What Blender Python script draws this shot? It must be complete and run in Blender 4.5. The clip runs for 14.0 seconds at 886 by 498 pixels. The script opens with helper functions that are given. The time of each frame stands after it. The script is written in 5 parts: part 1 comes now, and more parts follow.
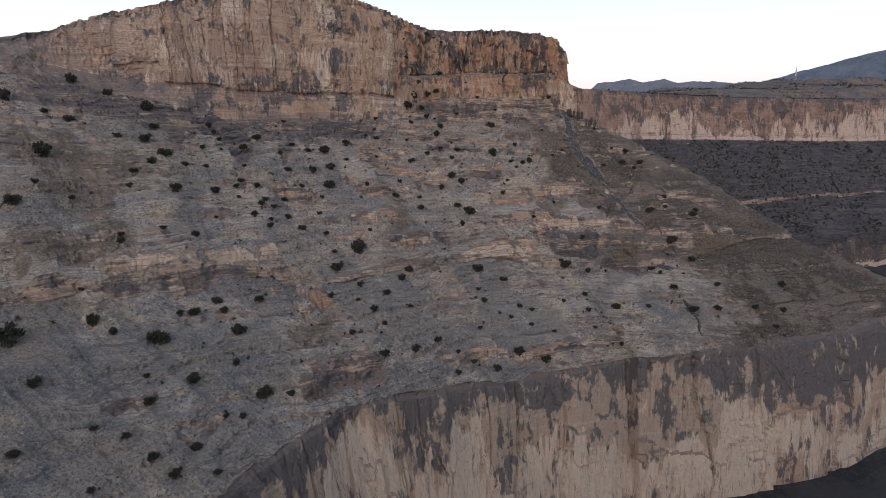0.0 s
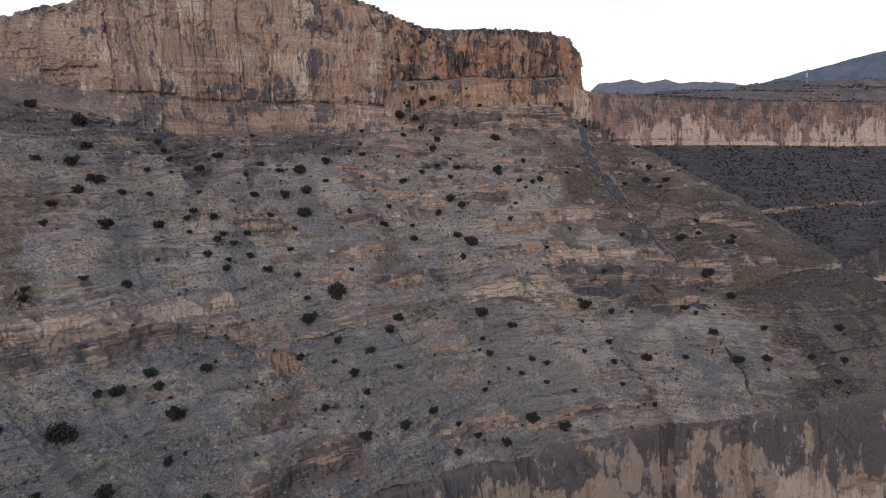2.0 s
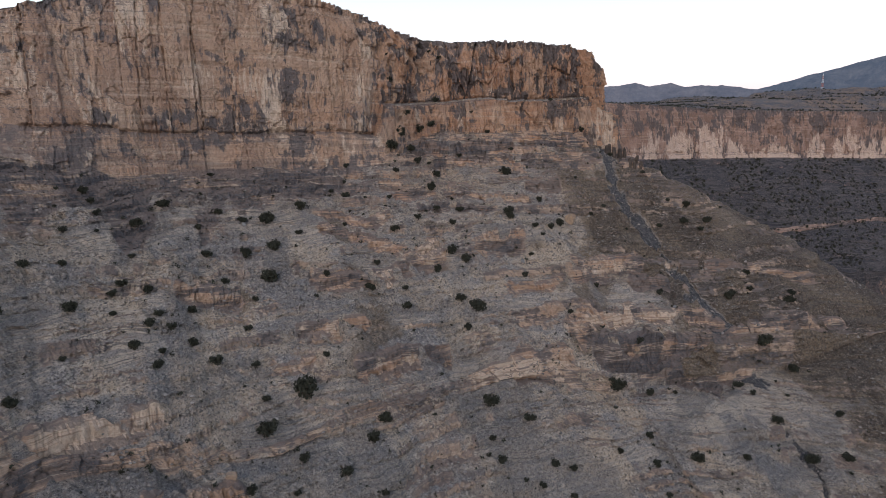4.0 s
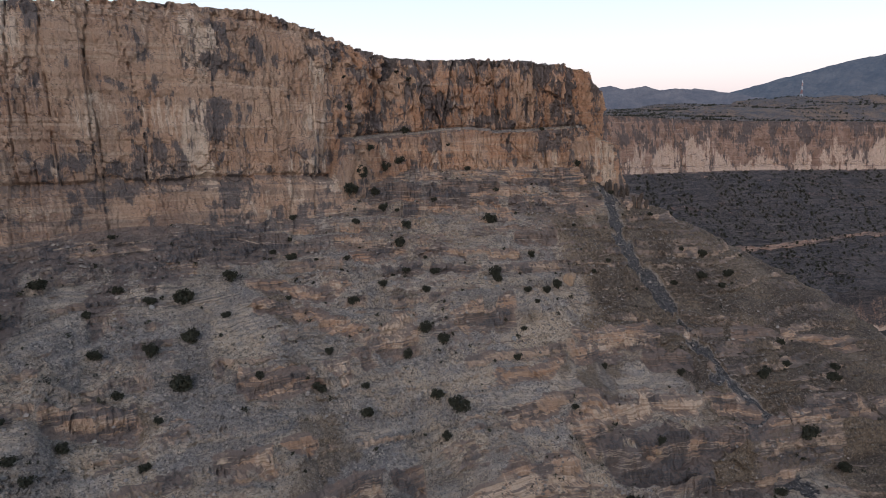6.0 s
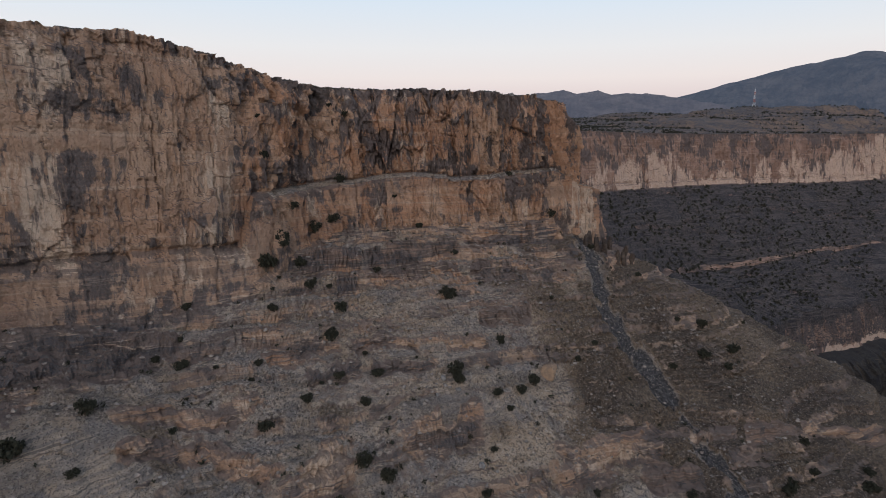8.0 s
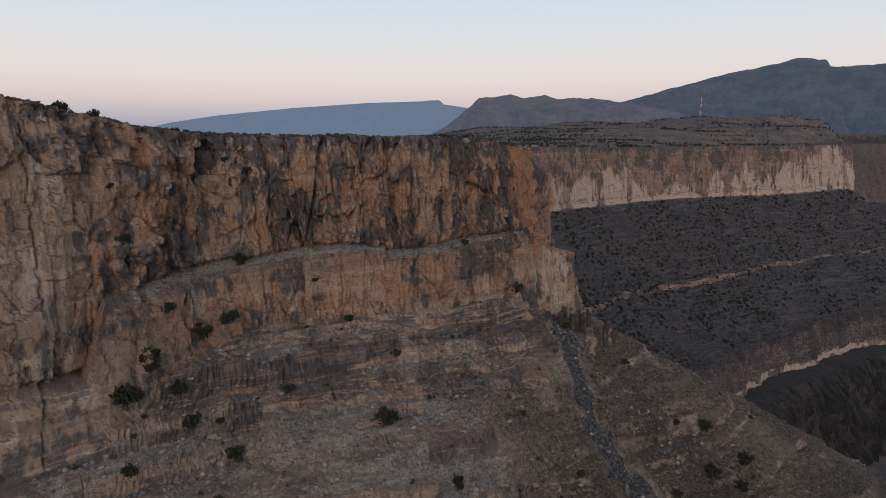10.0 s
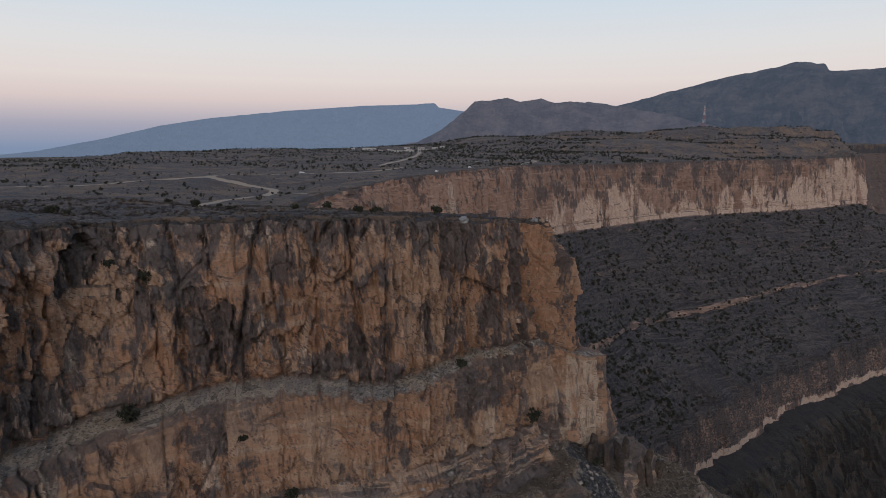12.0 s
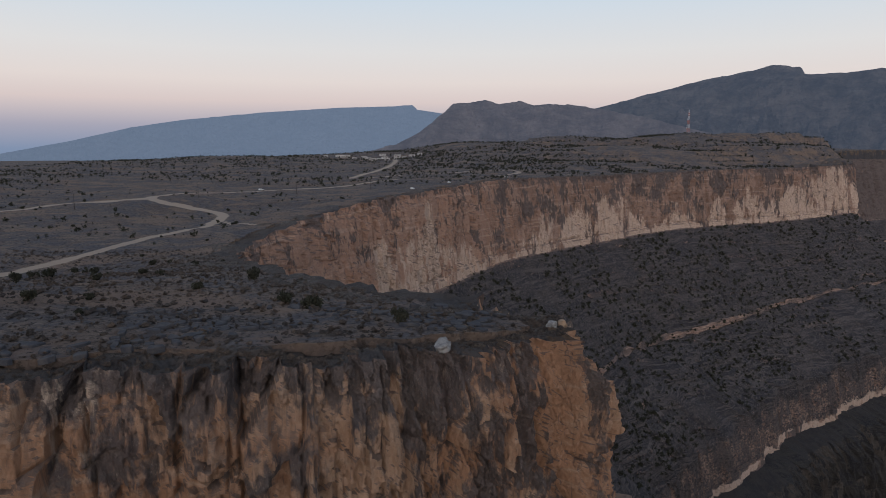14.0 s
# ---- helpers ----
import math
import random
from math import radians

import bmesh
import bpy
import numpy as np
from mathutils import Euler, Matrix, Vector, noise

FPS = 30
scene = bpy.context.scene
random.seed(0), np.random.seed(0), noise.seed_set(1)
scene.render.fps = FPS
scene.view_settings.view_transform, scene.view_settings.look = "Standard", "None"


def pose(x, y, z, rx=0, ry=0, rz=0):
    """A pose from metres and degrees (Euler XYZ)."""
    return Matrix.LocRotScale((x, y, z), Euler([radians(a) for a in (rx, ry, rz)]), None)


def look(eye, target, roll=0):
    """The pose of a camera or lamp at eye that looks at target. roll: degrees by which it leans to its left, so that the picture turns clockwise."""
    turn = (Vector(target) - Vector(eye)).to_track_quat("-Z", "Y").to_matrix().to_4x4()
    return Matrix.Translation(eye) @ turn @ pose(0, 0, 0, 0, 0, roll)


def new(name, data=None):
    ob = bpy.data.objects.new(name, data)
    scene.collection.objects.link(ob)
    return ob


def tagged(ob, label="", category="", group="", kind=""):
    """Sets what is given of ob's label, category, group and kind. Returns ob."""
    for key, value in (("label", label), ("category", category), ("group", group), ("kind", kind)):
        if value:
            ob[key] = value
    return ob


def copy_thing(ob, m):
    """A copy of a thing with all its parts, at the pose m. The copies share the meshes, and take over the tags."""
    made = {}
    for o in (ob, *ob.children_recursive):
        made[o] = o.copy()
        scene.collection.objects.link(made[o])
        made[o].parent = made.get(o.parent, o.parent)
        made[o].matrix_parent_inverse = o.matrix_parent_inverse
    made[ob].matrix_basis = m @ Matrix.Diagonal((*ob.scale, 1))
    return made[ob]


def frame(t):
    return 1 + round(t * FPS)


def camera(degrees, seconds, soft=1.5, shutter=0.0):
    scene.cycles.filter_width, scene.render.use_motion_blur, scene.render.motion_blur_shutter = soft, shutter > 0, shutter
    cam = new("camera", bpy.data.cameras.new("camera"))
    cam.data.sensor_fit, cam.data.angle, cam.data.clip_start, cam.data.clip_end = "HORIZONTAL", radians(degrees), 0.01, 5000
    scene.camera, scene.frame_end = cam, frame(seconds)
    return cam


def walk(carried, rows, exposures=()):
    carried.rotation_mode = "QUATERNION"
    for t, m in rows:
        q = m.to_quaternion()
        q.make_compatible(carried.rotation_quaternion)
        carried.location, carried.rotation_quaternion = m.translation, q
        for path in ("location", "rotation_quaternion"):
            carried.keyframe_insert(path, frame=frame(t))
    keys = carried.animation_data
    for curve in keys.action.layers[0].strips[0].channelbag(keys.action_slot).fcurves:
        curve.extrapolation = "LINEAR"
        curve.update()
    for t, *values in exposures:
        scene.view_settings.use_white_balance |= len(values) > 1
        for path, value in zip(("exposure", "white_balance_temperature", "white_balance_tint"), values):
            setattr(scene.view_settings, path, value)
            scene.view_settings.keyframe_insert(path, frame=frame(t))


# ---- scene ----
cam = camera(70.0, 14.0, 0.6)
METRES, EYE, TILT, LEAN, TURN = 450.0, 150.0, -10.0, 0.0, 0.0
ROWS = [
    (0.0, 0.0, 0.0, 0.0, 0.0, 0.0, 0.0),
    (0.5, 0.0007, 0.0297, 0.0057, -0.18, 0.01, 0.05),
    (1.0, 0.0014, 0.0631, 0.0155, -0.16, -0.01, 0.05),
    (1.5, 0.0018, 0.0984, 0.0293, -0.12, -0.02, 0.04),
    (2.0, 0.0022, 0.1345, 0.044, -0.09, 0.01, 0.06),
    (2.5, 0.0026, 0.1701, 0.0595, -0.06, 0.05, 0.05),
    (5.0, 0.005, 0.3402, 0.1372, 0.11, 0.18, -0.02),
    (5.5, 0.0059, 0.3732, 0.153, -0.78, 0.18, 0.14),
    (6.0, 0.0074, 0.4058, 0.1688, -2.15, 0.19, 0.39),
    (6.5, 0.0098, 0.438, 0.1846, -3.14, 0.21, 0.55),
    (7.0, 0.0128, 0.47, 0.2004, -4.15, 0.24, 0.73),
    (7.5, 0.0163, 0.5019, 0.2163, -5.17, 0.25, 0.88),
    (8.0, 0.0205, 0.5332, 0.2322, -6.18, 0.24, 1.05),
    (10.5, 0.0504, 0.6856, 0.3098, -11.16, 0.3, 1.93),
    (11.0, 0.0576, 0.7163, 0.3255, -11.21, 0.32, 1.91),
    (11.5, 0.0649, 0.7471, 0.3409, -11.18, 0.34, 1.88),
    (12.0, 0.0723, 0.7772, 0.3565, -11.14, 0.36, 1.85),
    (12.5, 0.0795, 0.8071, 0.3718, -11.11, 0.38, 1.83),
    (13.0, 0.0867, 0.8367, 0.3845, -11.15, 0.44, 1.82),
    (13.5, 0.0942, 0.869, 0.393, -11.38, 0.46, 1.86),
    (14.0, 0.103, 0.9028, 0.4018, -13.03, 0.39, 2.14),
]
walk(cam, [(t, pose(0, 0, EYE, TILT, LEAN, TURN) @ pose(METRES * x, METRES * y, METRES * z, 90 + pitch, roll, yaw)) for t, x, y, z, yaw, pitch, roll in ROWS],
     exposures=[(0.0, 0.34, 6040, 10), (2.5, 0.43, 6040, 10), (5.0, 0.38, 6060, 10), (8.0, -0.05, 6160, 10), (10.5, -0.2, 6260, 10), (14.0, -0.23, 6260, 10)])

# ---- light: dusk, the sun just below the horizon behind the camera ----
world = bpy.data.worlds.new("dusk_sky")
scene.world = world
world.use_nodes = True
wn, wl = world.node_tree.nodes, world.node_tree.links
wn.clear()
w_out = wn.new("ShaderNodeOutputWorld")
w_bg = wn.new("ShaderNodeBackground")
w_tc = wn.new("ShaderNodeTexCoord")
w_sep = wn.new("ShaderNodeSeparateXYZ")
w_ramp = wn.new("ShaderNodeValToRGB")
w_map = wn.new("ShaderNodeMapRange")
wl.new(w_tc.outputs["Generated"], w_sep.inputs[0])
wl.new(w_sep.outputs["Z"], w_map.inputs["Value"])
w_map.inputs["From Min"].default_value = -0.1
w_map.inputs["From Max"].default_value = 1.0
wl.new(w_map.outputs[0], w_ramp.inputs[0])
SKY = [(0.0, (0.20, 0.26, 0.38)), (0.085, (0.26, 0.33, 0.47)), (0.115, (0.46, 0.44, 0.52)), (0.148, (0.82, 0.68, 0.64)), (0.175, (0.91, 0.80, 0.74)), (0.215, (0.88, 0.85, 0.82)),
       (0.28, (0.74, 0.82, 0.885)), (0.42, (0.48, 0.57, 0.70)), (1.0, (0.17, 0.23, 0.34))]
els = w_ramp.color_ramp.elements
els[0].position, els[0].color = SKY[0][0], (*SKY[0][1], 1)
els[1].position, els[1].color = SKY[-1][0], (*SKY[-1][1], 1)
for p, c in SKY[1:-1]:
    e = els.new(p)
    e.color = (*c, 1)
wl.new(w_ramp.outputs[0], w_bg.inputs["Color"])
w_bg.inputs["Strength"].default_value = 1.0
wl.new(w_bg.outputs[0], w_out.inputs["Surface"])

sun_data = bpy.data.lights.new("afterglow", "SUN")
sun_data.energy, sun_data.angle, sun_data.color = 1.15, radians(45), (1.0, 0.84, 0.72)
sun = new("afterglow", sun_data)
sun.matrix_world = look((-140, -500, 300), (0, 0, 100))


# ---- materials ----
class Mat:
    """A node material with a few shortcuts."""

    def __init__(self, name, rough=0.95):
        self.m = bpy.data.materials.new(name)
        self.m.use_nodes = True
        self.n, self.l = self.m.node_tree.nodes, self.m.node_tree.links
        self.b = self.n["Principled BSDF"]
        self.b.inputs["Roughness"].default_value = rough
        self.b.inputs["Specular IOR Level"].default_value = 0.15
        self.pos = self.n.new("ShaderNodeNewGeometry").outputs["Position"]

    def put(self, socket, v):
        if isinstance(v, bpy.types.NodeSocket):
            self.l.new(v, socket)
        else:
            socket.default_value = v if not isinstance(v, tuple) or len(v) != 3 or socket.type == "VECTOR" else (*v, 1)

    def scaled(self, sx, sy, sz, warp=0.0, wscale=0.05):
        nd = self.n.new("ShaderNodeVectorMath")
        nd.operation = "MULTIPLY"
        src = self.pos
        if warp:
            nz = self.n.new("ShaderNodeTexNoise")
            nz.inputs["Scale"].default_value = wscale
            self.l.new(self.pos, nz.inputs["Vector"])
            ma = self.n.new("ShaderNodeVectorMath")
            ma.operation = "MULTIPLY_ADD"
            self.l.new(nz.outputs["Color"], ma.inputs[0])
            ma.inputs[1].default_value = (warp, warp, warp)
            self.l.new(self.pos, ma.inputs[2])
            src = ma.outputs[0]
        self.l.new(src, nd.inputs[0])
        nd.inputs[1].default_value = (sx, sy, sz)
        return nd.outputs[0]

    def noise(self, vec, detail=6.0, rough=0.6, scale=1.0):
        nd = self.n.new("ShaderNodeTexNoise")
        self.l.new(vec, nd.inputs["Vector"])
        nd.inputs["Scale"].default_value, nd.inputs["Detail"].default_value, nd.inputs["Roughness"].default_value = scale, detail, rough
        return nd.outputs["Fac"]

    def voronoi(self, vec, feature="F1", out="Distance", scale=1.0):
        nd = self.n.new("ShaderNodeTexVoronoi")
        nd.feature = feature
        self.l.new(vec, nd.inputs["Vector"])
        nd.inputs["Scale"].default_value = scale
        return nd.outputs[out]

    def remap(self, v, lo, hi, a=0.0, b=1.0):
        nd = self.n.new("ShaderNodeMapRange")
        nd.interpolation_type = "SMOOTHSTEP"
        self.l.new(v, nd.inputs["Value"])
        for k, x in (("From Min", lo), ("From Max", hi), ("To Min", a), ("To Max", b)):
            nd.inputs[k].default_value = x
        return nd.outputs[0]

    def mix(self, fac, a, b):
        nd = self.n.new("ShaderNodeMix")
        nd.data_type = "RGBA"
        self.put(nd.inputs["Factor"], fac)
        self.put(nd.inputs["A"], a)
        self.put(nd.inputs["B"], b)
        for s_in, v in ((nd.inputs[6], a), (nd.inputs[7], b)):
            self.put(s_in, v)
        return nd.outputs[2]

    def math(self, op, a, b=0.0):
        nd = self.n.new("ShaderNodeMath")
        nd.operation = op
        self.put(nd.inputs[0], a)
        self.put(nd.inputs[1], b)
        return nd.outputs[0]

    def attr(self, name):
        nd = self.n.new("ShaderNodeAttribute")
        nd.attribute_name = name
        return nd.outputs["Fac"]

    def bump(self, h, dist, strength=1.0, base=None):
        nd = self.n.new("ShaderNodeBump")
        nd.inputs["Distance"].default_value, nd.inputs["Strength"].default_value = dist, strength
        self.l.new(h, nd.inputs["Height"])
        if base is not None:
            self.l.new(base, nd.inputs["Normal"])
        return nd.outputs[0]

    def done(self, color, normal=None):
        self.put(self.b.inputs["Base Color"], color)
        if normal is not None:
            self.l.new(normal, self.b.inputs["Normal"])
        return self.m


def rock_color(k, tan, rust, grey, pale, bench, q=1.0):
    """Weathered limestone: tan and rust faces, dark varnish running down, pale fresh scars."""
    big = k.noise(k.scaled(0.05, 0.05, 0.035, 18, 0.04), 5, 0.6)
    col = k.mix(k.remap(big, 0.415, 0.585), tan, rust)
    col = k.mix(k.math("MULTIPLY", k.attr("tone"), 0.85), col, bench)
    col = k.mix(k.remap(k.attr("panel"), 0.25, 0.7, 0.0, 0.7), col, k.mix(0.5, rust, grey))
    fine = k.noise(k.scaled(0.6, 0.6, 0.3), 8, 0.7)
    col = k.mix(k.remap(fine, 0.44, 0.78, 0.0, 0.35), col, k.mix(0.5, grey, rust))
    bands = k.noise(k.scaled(0.02, 0.02, 0.5), 5, 0.6)
    col = k.mix(k.remap(bands, 0.52, 0.68, 0.0, 0.35), col, pale)
    lay = k.attr("layer")
    flat = k.noise(k.scaled(0.05, 0.05, 0.7, 3, 0.06), 5, 0.62)
    streak = k.noise(k.scaled(0.30, 0.30, 0.02, 6, 0.08), 5, 0.65)
    streak = k.math("ADD", streak, k.math("MULTIPLY", lay, k.math("SUBTRACT", flat, streak)))
    patch = k.noise(k.scaled(0.085 * q, 0.085 * q, 0.075 * q, 14, 0.06), 5, 0.6)
    var = k.remap(k.math("ADD", k.math("ADD", k.math("MULTIPLY", streak, 0.4), k.math("MULTIPLY", patch, 0.6)), k.math("MULTIPLY", k.attr("varnish"), 0.022)), 0.50, 0.555)
    col = k.mix(k.math("MULTIPLY", var, 0.85), col, grey)
    beds = k.noise(k.scaled(0.012, 0.012, 0.17, 6, 0.03), 4, 0.6)
    col = k.mix(k.math("MULTIPLY", lay, k.remap(beds, 0.485, 0.53, 0.0, 0.9)), col, grey)
    line = k.math("MULTIPLY", k.remap(beds, 0.45, 0.462), k.remap(beds, 0.478, 0.466))
    col = k.mix(k.math("MULTIPLY", lay, k.math("MULTIPLY", line, 0.5)), col, pale)
    scar = k.noise(k.scaled(0.075 * q, 0.075 * q, 0.022 * q, 10, 0.06), 5, 0.6)
    streak2 = k.noise(k.scaled(0.42 * q, 0.42 * q, 0.02 * q, 3, 0.1), 5, 0.62)
    streak2 = k.math("ADD", streak2, k.math("MULTIPLY", lay, k.math("SUBTRACT", flat, streak2)))
    both = k.math("ADD", k.math("MULTIPLY", scar, 0.6), k.math("MULTIPLY", streak2, 0.4))
    sc = k.remap(k.math("ADD", both, k.math("MULTIPLY", k.math("SUBTRACT", k.attr("pale"), 0.5), 0.5)), 0.475, 0.545)
    col = k.mix(k.math("MULTIPLY", sc, 0.9), col, k.mix(k.remap(fine, 0.35, 0.7, 0.0, 0.45), pale, tan))
    lam = k.noise(k.scaled(0.03, 0.03, 1.5, 3, 0.05), 4, 0.62)
    clean = k.math("MULTIPLY", lay, k.math("SUBTRACT", 1.0, k.math("MULTIPLY", var, 0.8)))
    col = k.mix(k.math("MULTIPLY", clean, k.remap(lam, 0.50, 0.60, 0.0, 0.75)), col, k.mix(0.55, grey, tan))
    col = k.mix(k.math("MULTIPLY", clean, k.remap(lam, 0.42, 0.34, 0.0, 0.5)), col, pale)
    drip = k.noise(k.scaled(0.9, 0.9, 0.02, 2, 0.1), 3, 0.6)
    col = k.mix(k.math("MULTIPLY", k.remap(lay, 0.2, 0.7, 1.0, 0.15), k.remap(drip, 0.60, 0.68, 0.0, 0.45)), col, grey)
    micro = k.noise(k.scaled(2.6, 2.6, 1.5), 6, 0.75)
    col = k.mix(k.remap(micro, 0.53, 0.68, 0.0, 0.5), col, k.mix(0.65, grey, rust))
    col = k.mix(k.remap(micro, 0.44, 0.30, 0.0, 0.35), col, pale)
    # dust and lichen on flat tops
    sep = k.n.new("ShaderNodeSeparateXYZ")
    k.l.new(k.n.new("ShaderNodeNewGeometry").outputs["Normal"], sep.inputs[0])
    col = k.mix(k.remap(sep.outputs[2], 0.35, 0.75, 0.0, 0.75), col, k.mix(0.25, grey, tan))
    return col


def rock_normal(k, fine_dist=0.75):
    h1 = k.noise(k.scaled(0.35, 0.35, 0.14, 4, 0.1), 8, 0.65)
    b1 = k.bump(h1, 1.6, 0.9)
    crack = k.voronoi(k.scaled(0.30, 0.30, 0.10, 5, 0.15), "DISTANCE_TO_EDGE")
    net = k.math("MULTIPLY", k.remap(crack, 0.0, 0.06), k.remap(k.attr("varnish"), 0.0, 0.6, 0.2, 1.0))
    b2 = k.bump(net, 0.9, 0.8, b1)
    h3 = k.noise(k.scaled(2.2, 2.2, 1.4), 6, 0.7)
    return k.bump(h3, fine_dist, 0.9, b2)


def gravel_color(k, grey, brown, light):
    big = k.noise(k.scaled(0.035, 0.035, 0.04, 25, 0.04), 7, 0.68)
    col = k.mix(k.remap(big, 0.45, 0.55), grey, brown)
    mid = k.noise(k.scaled(0.25, 0.25, 0.25), 7, 0.72)
    col = k.mix(k.remap(mid, 0.44, 0.68, 0.0, 0.6), col, k.mix(0.45, brown, light))
    beds = k.noise(k.scaled(0.012, 0.012, 0.36, 10, 0.03), 6, 0.66)
    col = k.mix(k.remap(beds, 0.54, 0.63, 0.0, 0.65), col, k.mix(0.45, brown, light))
    col = k.mix(k.remap(beds, 0.46, 0.37, 0.0, 0.55), col, k.mix(0.5, grey, (0.05, 0.045, 0.042)))
    st = k.voronoi(k.scaled(1.5, 1.5, 1.5, 0.6, 0.8), "F1", "Color")
    sep = k.n.new("ShaderNodeSeparateColor")
    k.l.new(st, sep.inputs[0])
    col = k.mix(k.remap(sep.outputs[0], 0.80, 1.0, 0.0, 0.55), col, light)
    col = k.mix(k.remap(sep.outputs[1], 0.68, 1.0, 0.0, 0.6), col, (0.055, 0.051, 0.05))
    # bare tilted beds, thin tan and grey layers
    bare = k.noise(k.scaled(0.024, 0.024, 0.06, 16, 0.05), 5, 0.62)
    thin = k.noise(k.scaled(0.02, 0.02, 0.95, 9, 0.03), 4, 0.6)
    lay = k.mix(k.remap(thin, 0.44, 0.54), k.mix(0.25, grey, brown), k.mix(0.35, brown, light))
    lay = k.mix(k.remap(thin, 0.58, 0.61, 0.0, 0.8), lay, k.mix(0.6, grey, (0.05, 0.045, 0.042)))
    lay = k.mix(k.remap(mid, 0.50, 0.72, 0.0, 0.5), lay, grey)
    col = k.mix(k.remap(bare, 0.50, 0.56, 0.0, 0.9), col, lay)
    return col


def wall_material(name, tan, rust, grey, pale, bench, g_grey, g_brown, g_light, q=1.0):
    k = Mat(name)
    mask = k.attr("rock")
    rk = rock_color(k, tan, rust, grey, pale, bench, q)
    gv = gravel_color(k, g_grey, g_brown, g_light)
    chip = k.noise(k.scaled(0.9, 0.9, 0.9), 7, 0.75)
    gv = k.mix(k.math("MULTIPLY", k.attr("scree"), 0.85), gv, k.mix(k.remap(chip, 0.4, 0.65), (0.105, 0.10, 0.101), (0.27, 0.253, 0.246)))
    gv = k.mix(k.remap(k.attr("scree"), 0.66, 0.85, 0.0, 0.85), gv, k.mix(k.remap(chip, 0.42, 0.64), (0.045, 0.045, 0.05), (0.15, 0.147, 0.152)))
    # brown earth; its darkest tone also stands in for weak light low down
    earth = k.mix(k.remap(k.attr("soil_shade"), 0.4, 0.95), k.mix(k.remap(chip, 0.38, 0.66), (0.115, 0.084, 0.060), (0.30, 0.222, 0.152)), k.mix(k.remap(chip, 0.38, 0.66), (0.026, 0.019, 0.015), (0.150, 0.108, 0.076)))
    gv = k.mix(k.remap(k.attr("soil_shade"), 0.05, 0.6, 0.0, 0.85), gv, earth)
    rag = k.noise(k.scaled(0.35, 0.35, 0.5), 5, 0.7)
    fac = k.remap(k.math("ADD", mask, k.math("SUBTRACT", k.math("MULTIPLY", rag, 0.9), 0.45)), 0.38, 0.62)
    col = k.mix(fac, gv, rk)
    rub = k.voronoi(k.scaled(3.4, 3.4, 3.4, 0.3, 1.5), "F1", "Color")
    rs = k.n.new("ShaderNodeSeparateColor")
    k.l.new(rub, rs.inputs[0])
    loose = k.math("SUBTRACT", 1.0, fac)
    col = k.mix(k.math("MULTIPLY", loose, k.remap(rs.outputs[0], 0.86, 1.0, 0.0, 0.55)), col, k.mix(0.5, g_light, g_grey))
    col = k.mix(k.math("MULTIPLY", loose, k.remap(rs.outputs[1], 0.68, 0.97, 0.0, 0.55)), col, (0.05, 0.047, 0.046))
    pebble = k.noise(k.scaled(1.6, 1.6, 1.6), 7, 0.75)
    dome = k.voronoi(k.scaled(0.8, 0.8, 0.8, 0.5, 0.8))
    nb = k.bump(pebble, 0.75, 0.9, k.bump(k.math("SUBTRACT", 1.0, dome), 0.45, 0.7, rock_normal(k)))
    return k.done(col, nb)


M_NEAR = wall_material("near_canyon_rock", (0.61, 0.405, 0.28), (0.54, 0.308, 0.19), (0.105, 0.104, 0.114), (0.76, 0.61, 0.475), (0.50, 0.375, 0.285),
                       (0.318, 0.288, 0.272), (0.52, 0.405, 0.30), (0.70, 0.60, 0.50))
# near-black colours carry the shade of the deep gorge
M_BED_SHADED = wall_material("shaded_gorge_rubble", (0.11, 0.092, 0.078), (0.08, 0.068, 0.058), (0.034, 0.036, 0.042), (0.20, 0.168, 0.14), (0.10, 0.088, 0.078),
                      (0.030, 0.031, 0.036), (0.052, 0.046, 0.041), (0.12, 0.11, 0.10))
M_RIM = wall_material("rim_slabs", (0.20, 0.155, 0.12), (0.15, 0.11, 0.085), (0.072, 0.075, 0.086), (0.34, 0.28, 0.23), (0.15, 0.12, 0.1),
                      (0.092, 0.08, 0.076), (0.125, 0.095, 0.076), (0.23, 0.18, 0.145))
# dark far gravel; its blue cast stands in for haze
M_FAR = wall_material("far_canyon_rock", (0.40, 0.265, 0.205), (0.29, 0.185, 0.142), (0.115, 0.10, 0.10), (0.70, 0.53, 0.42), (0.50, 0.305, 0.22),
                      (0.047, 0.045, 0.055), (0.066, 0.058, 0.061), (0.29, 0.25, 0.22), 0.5)


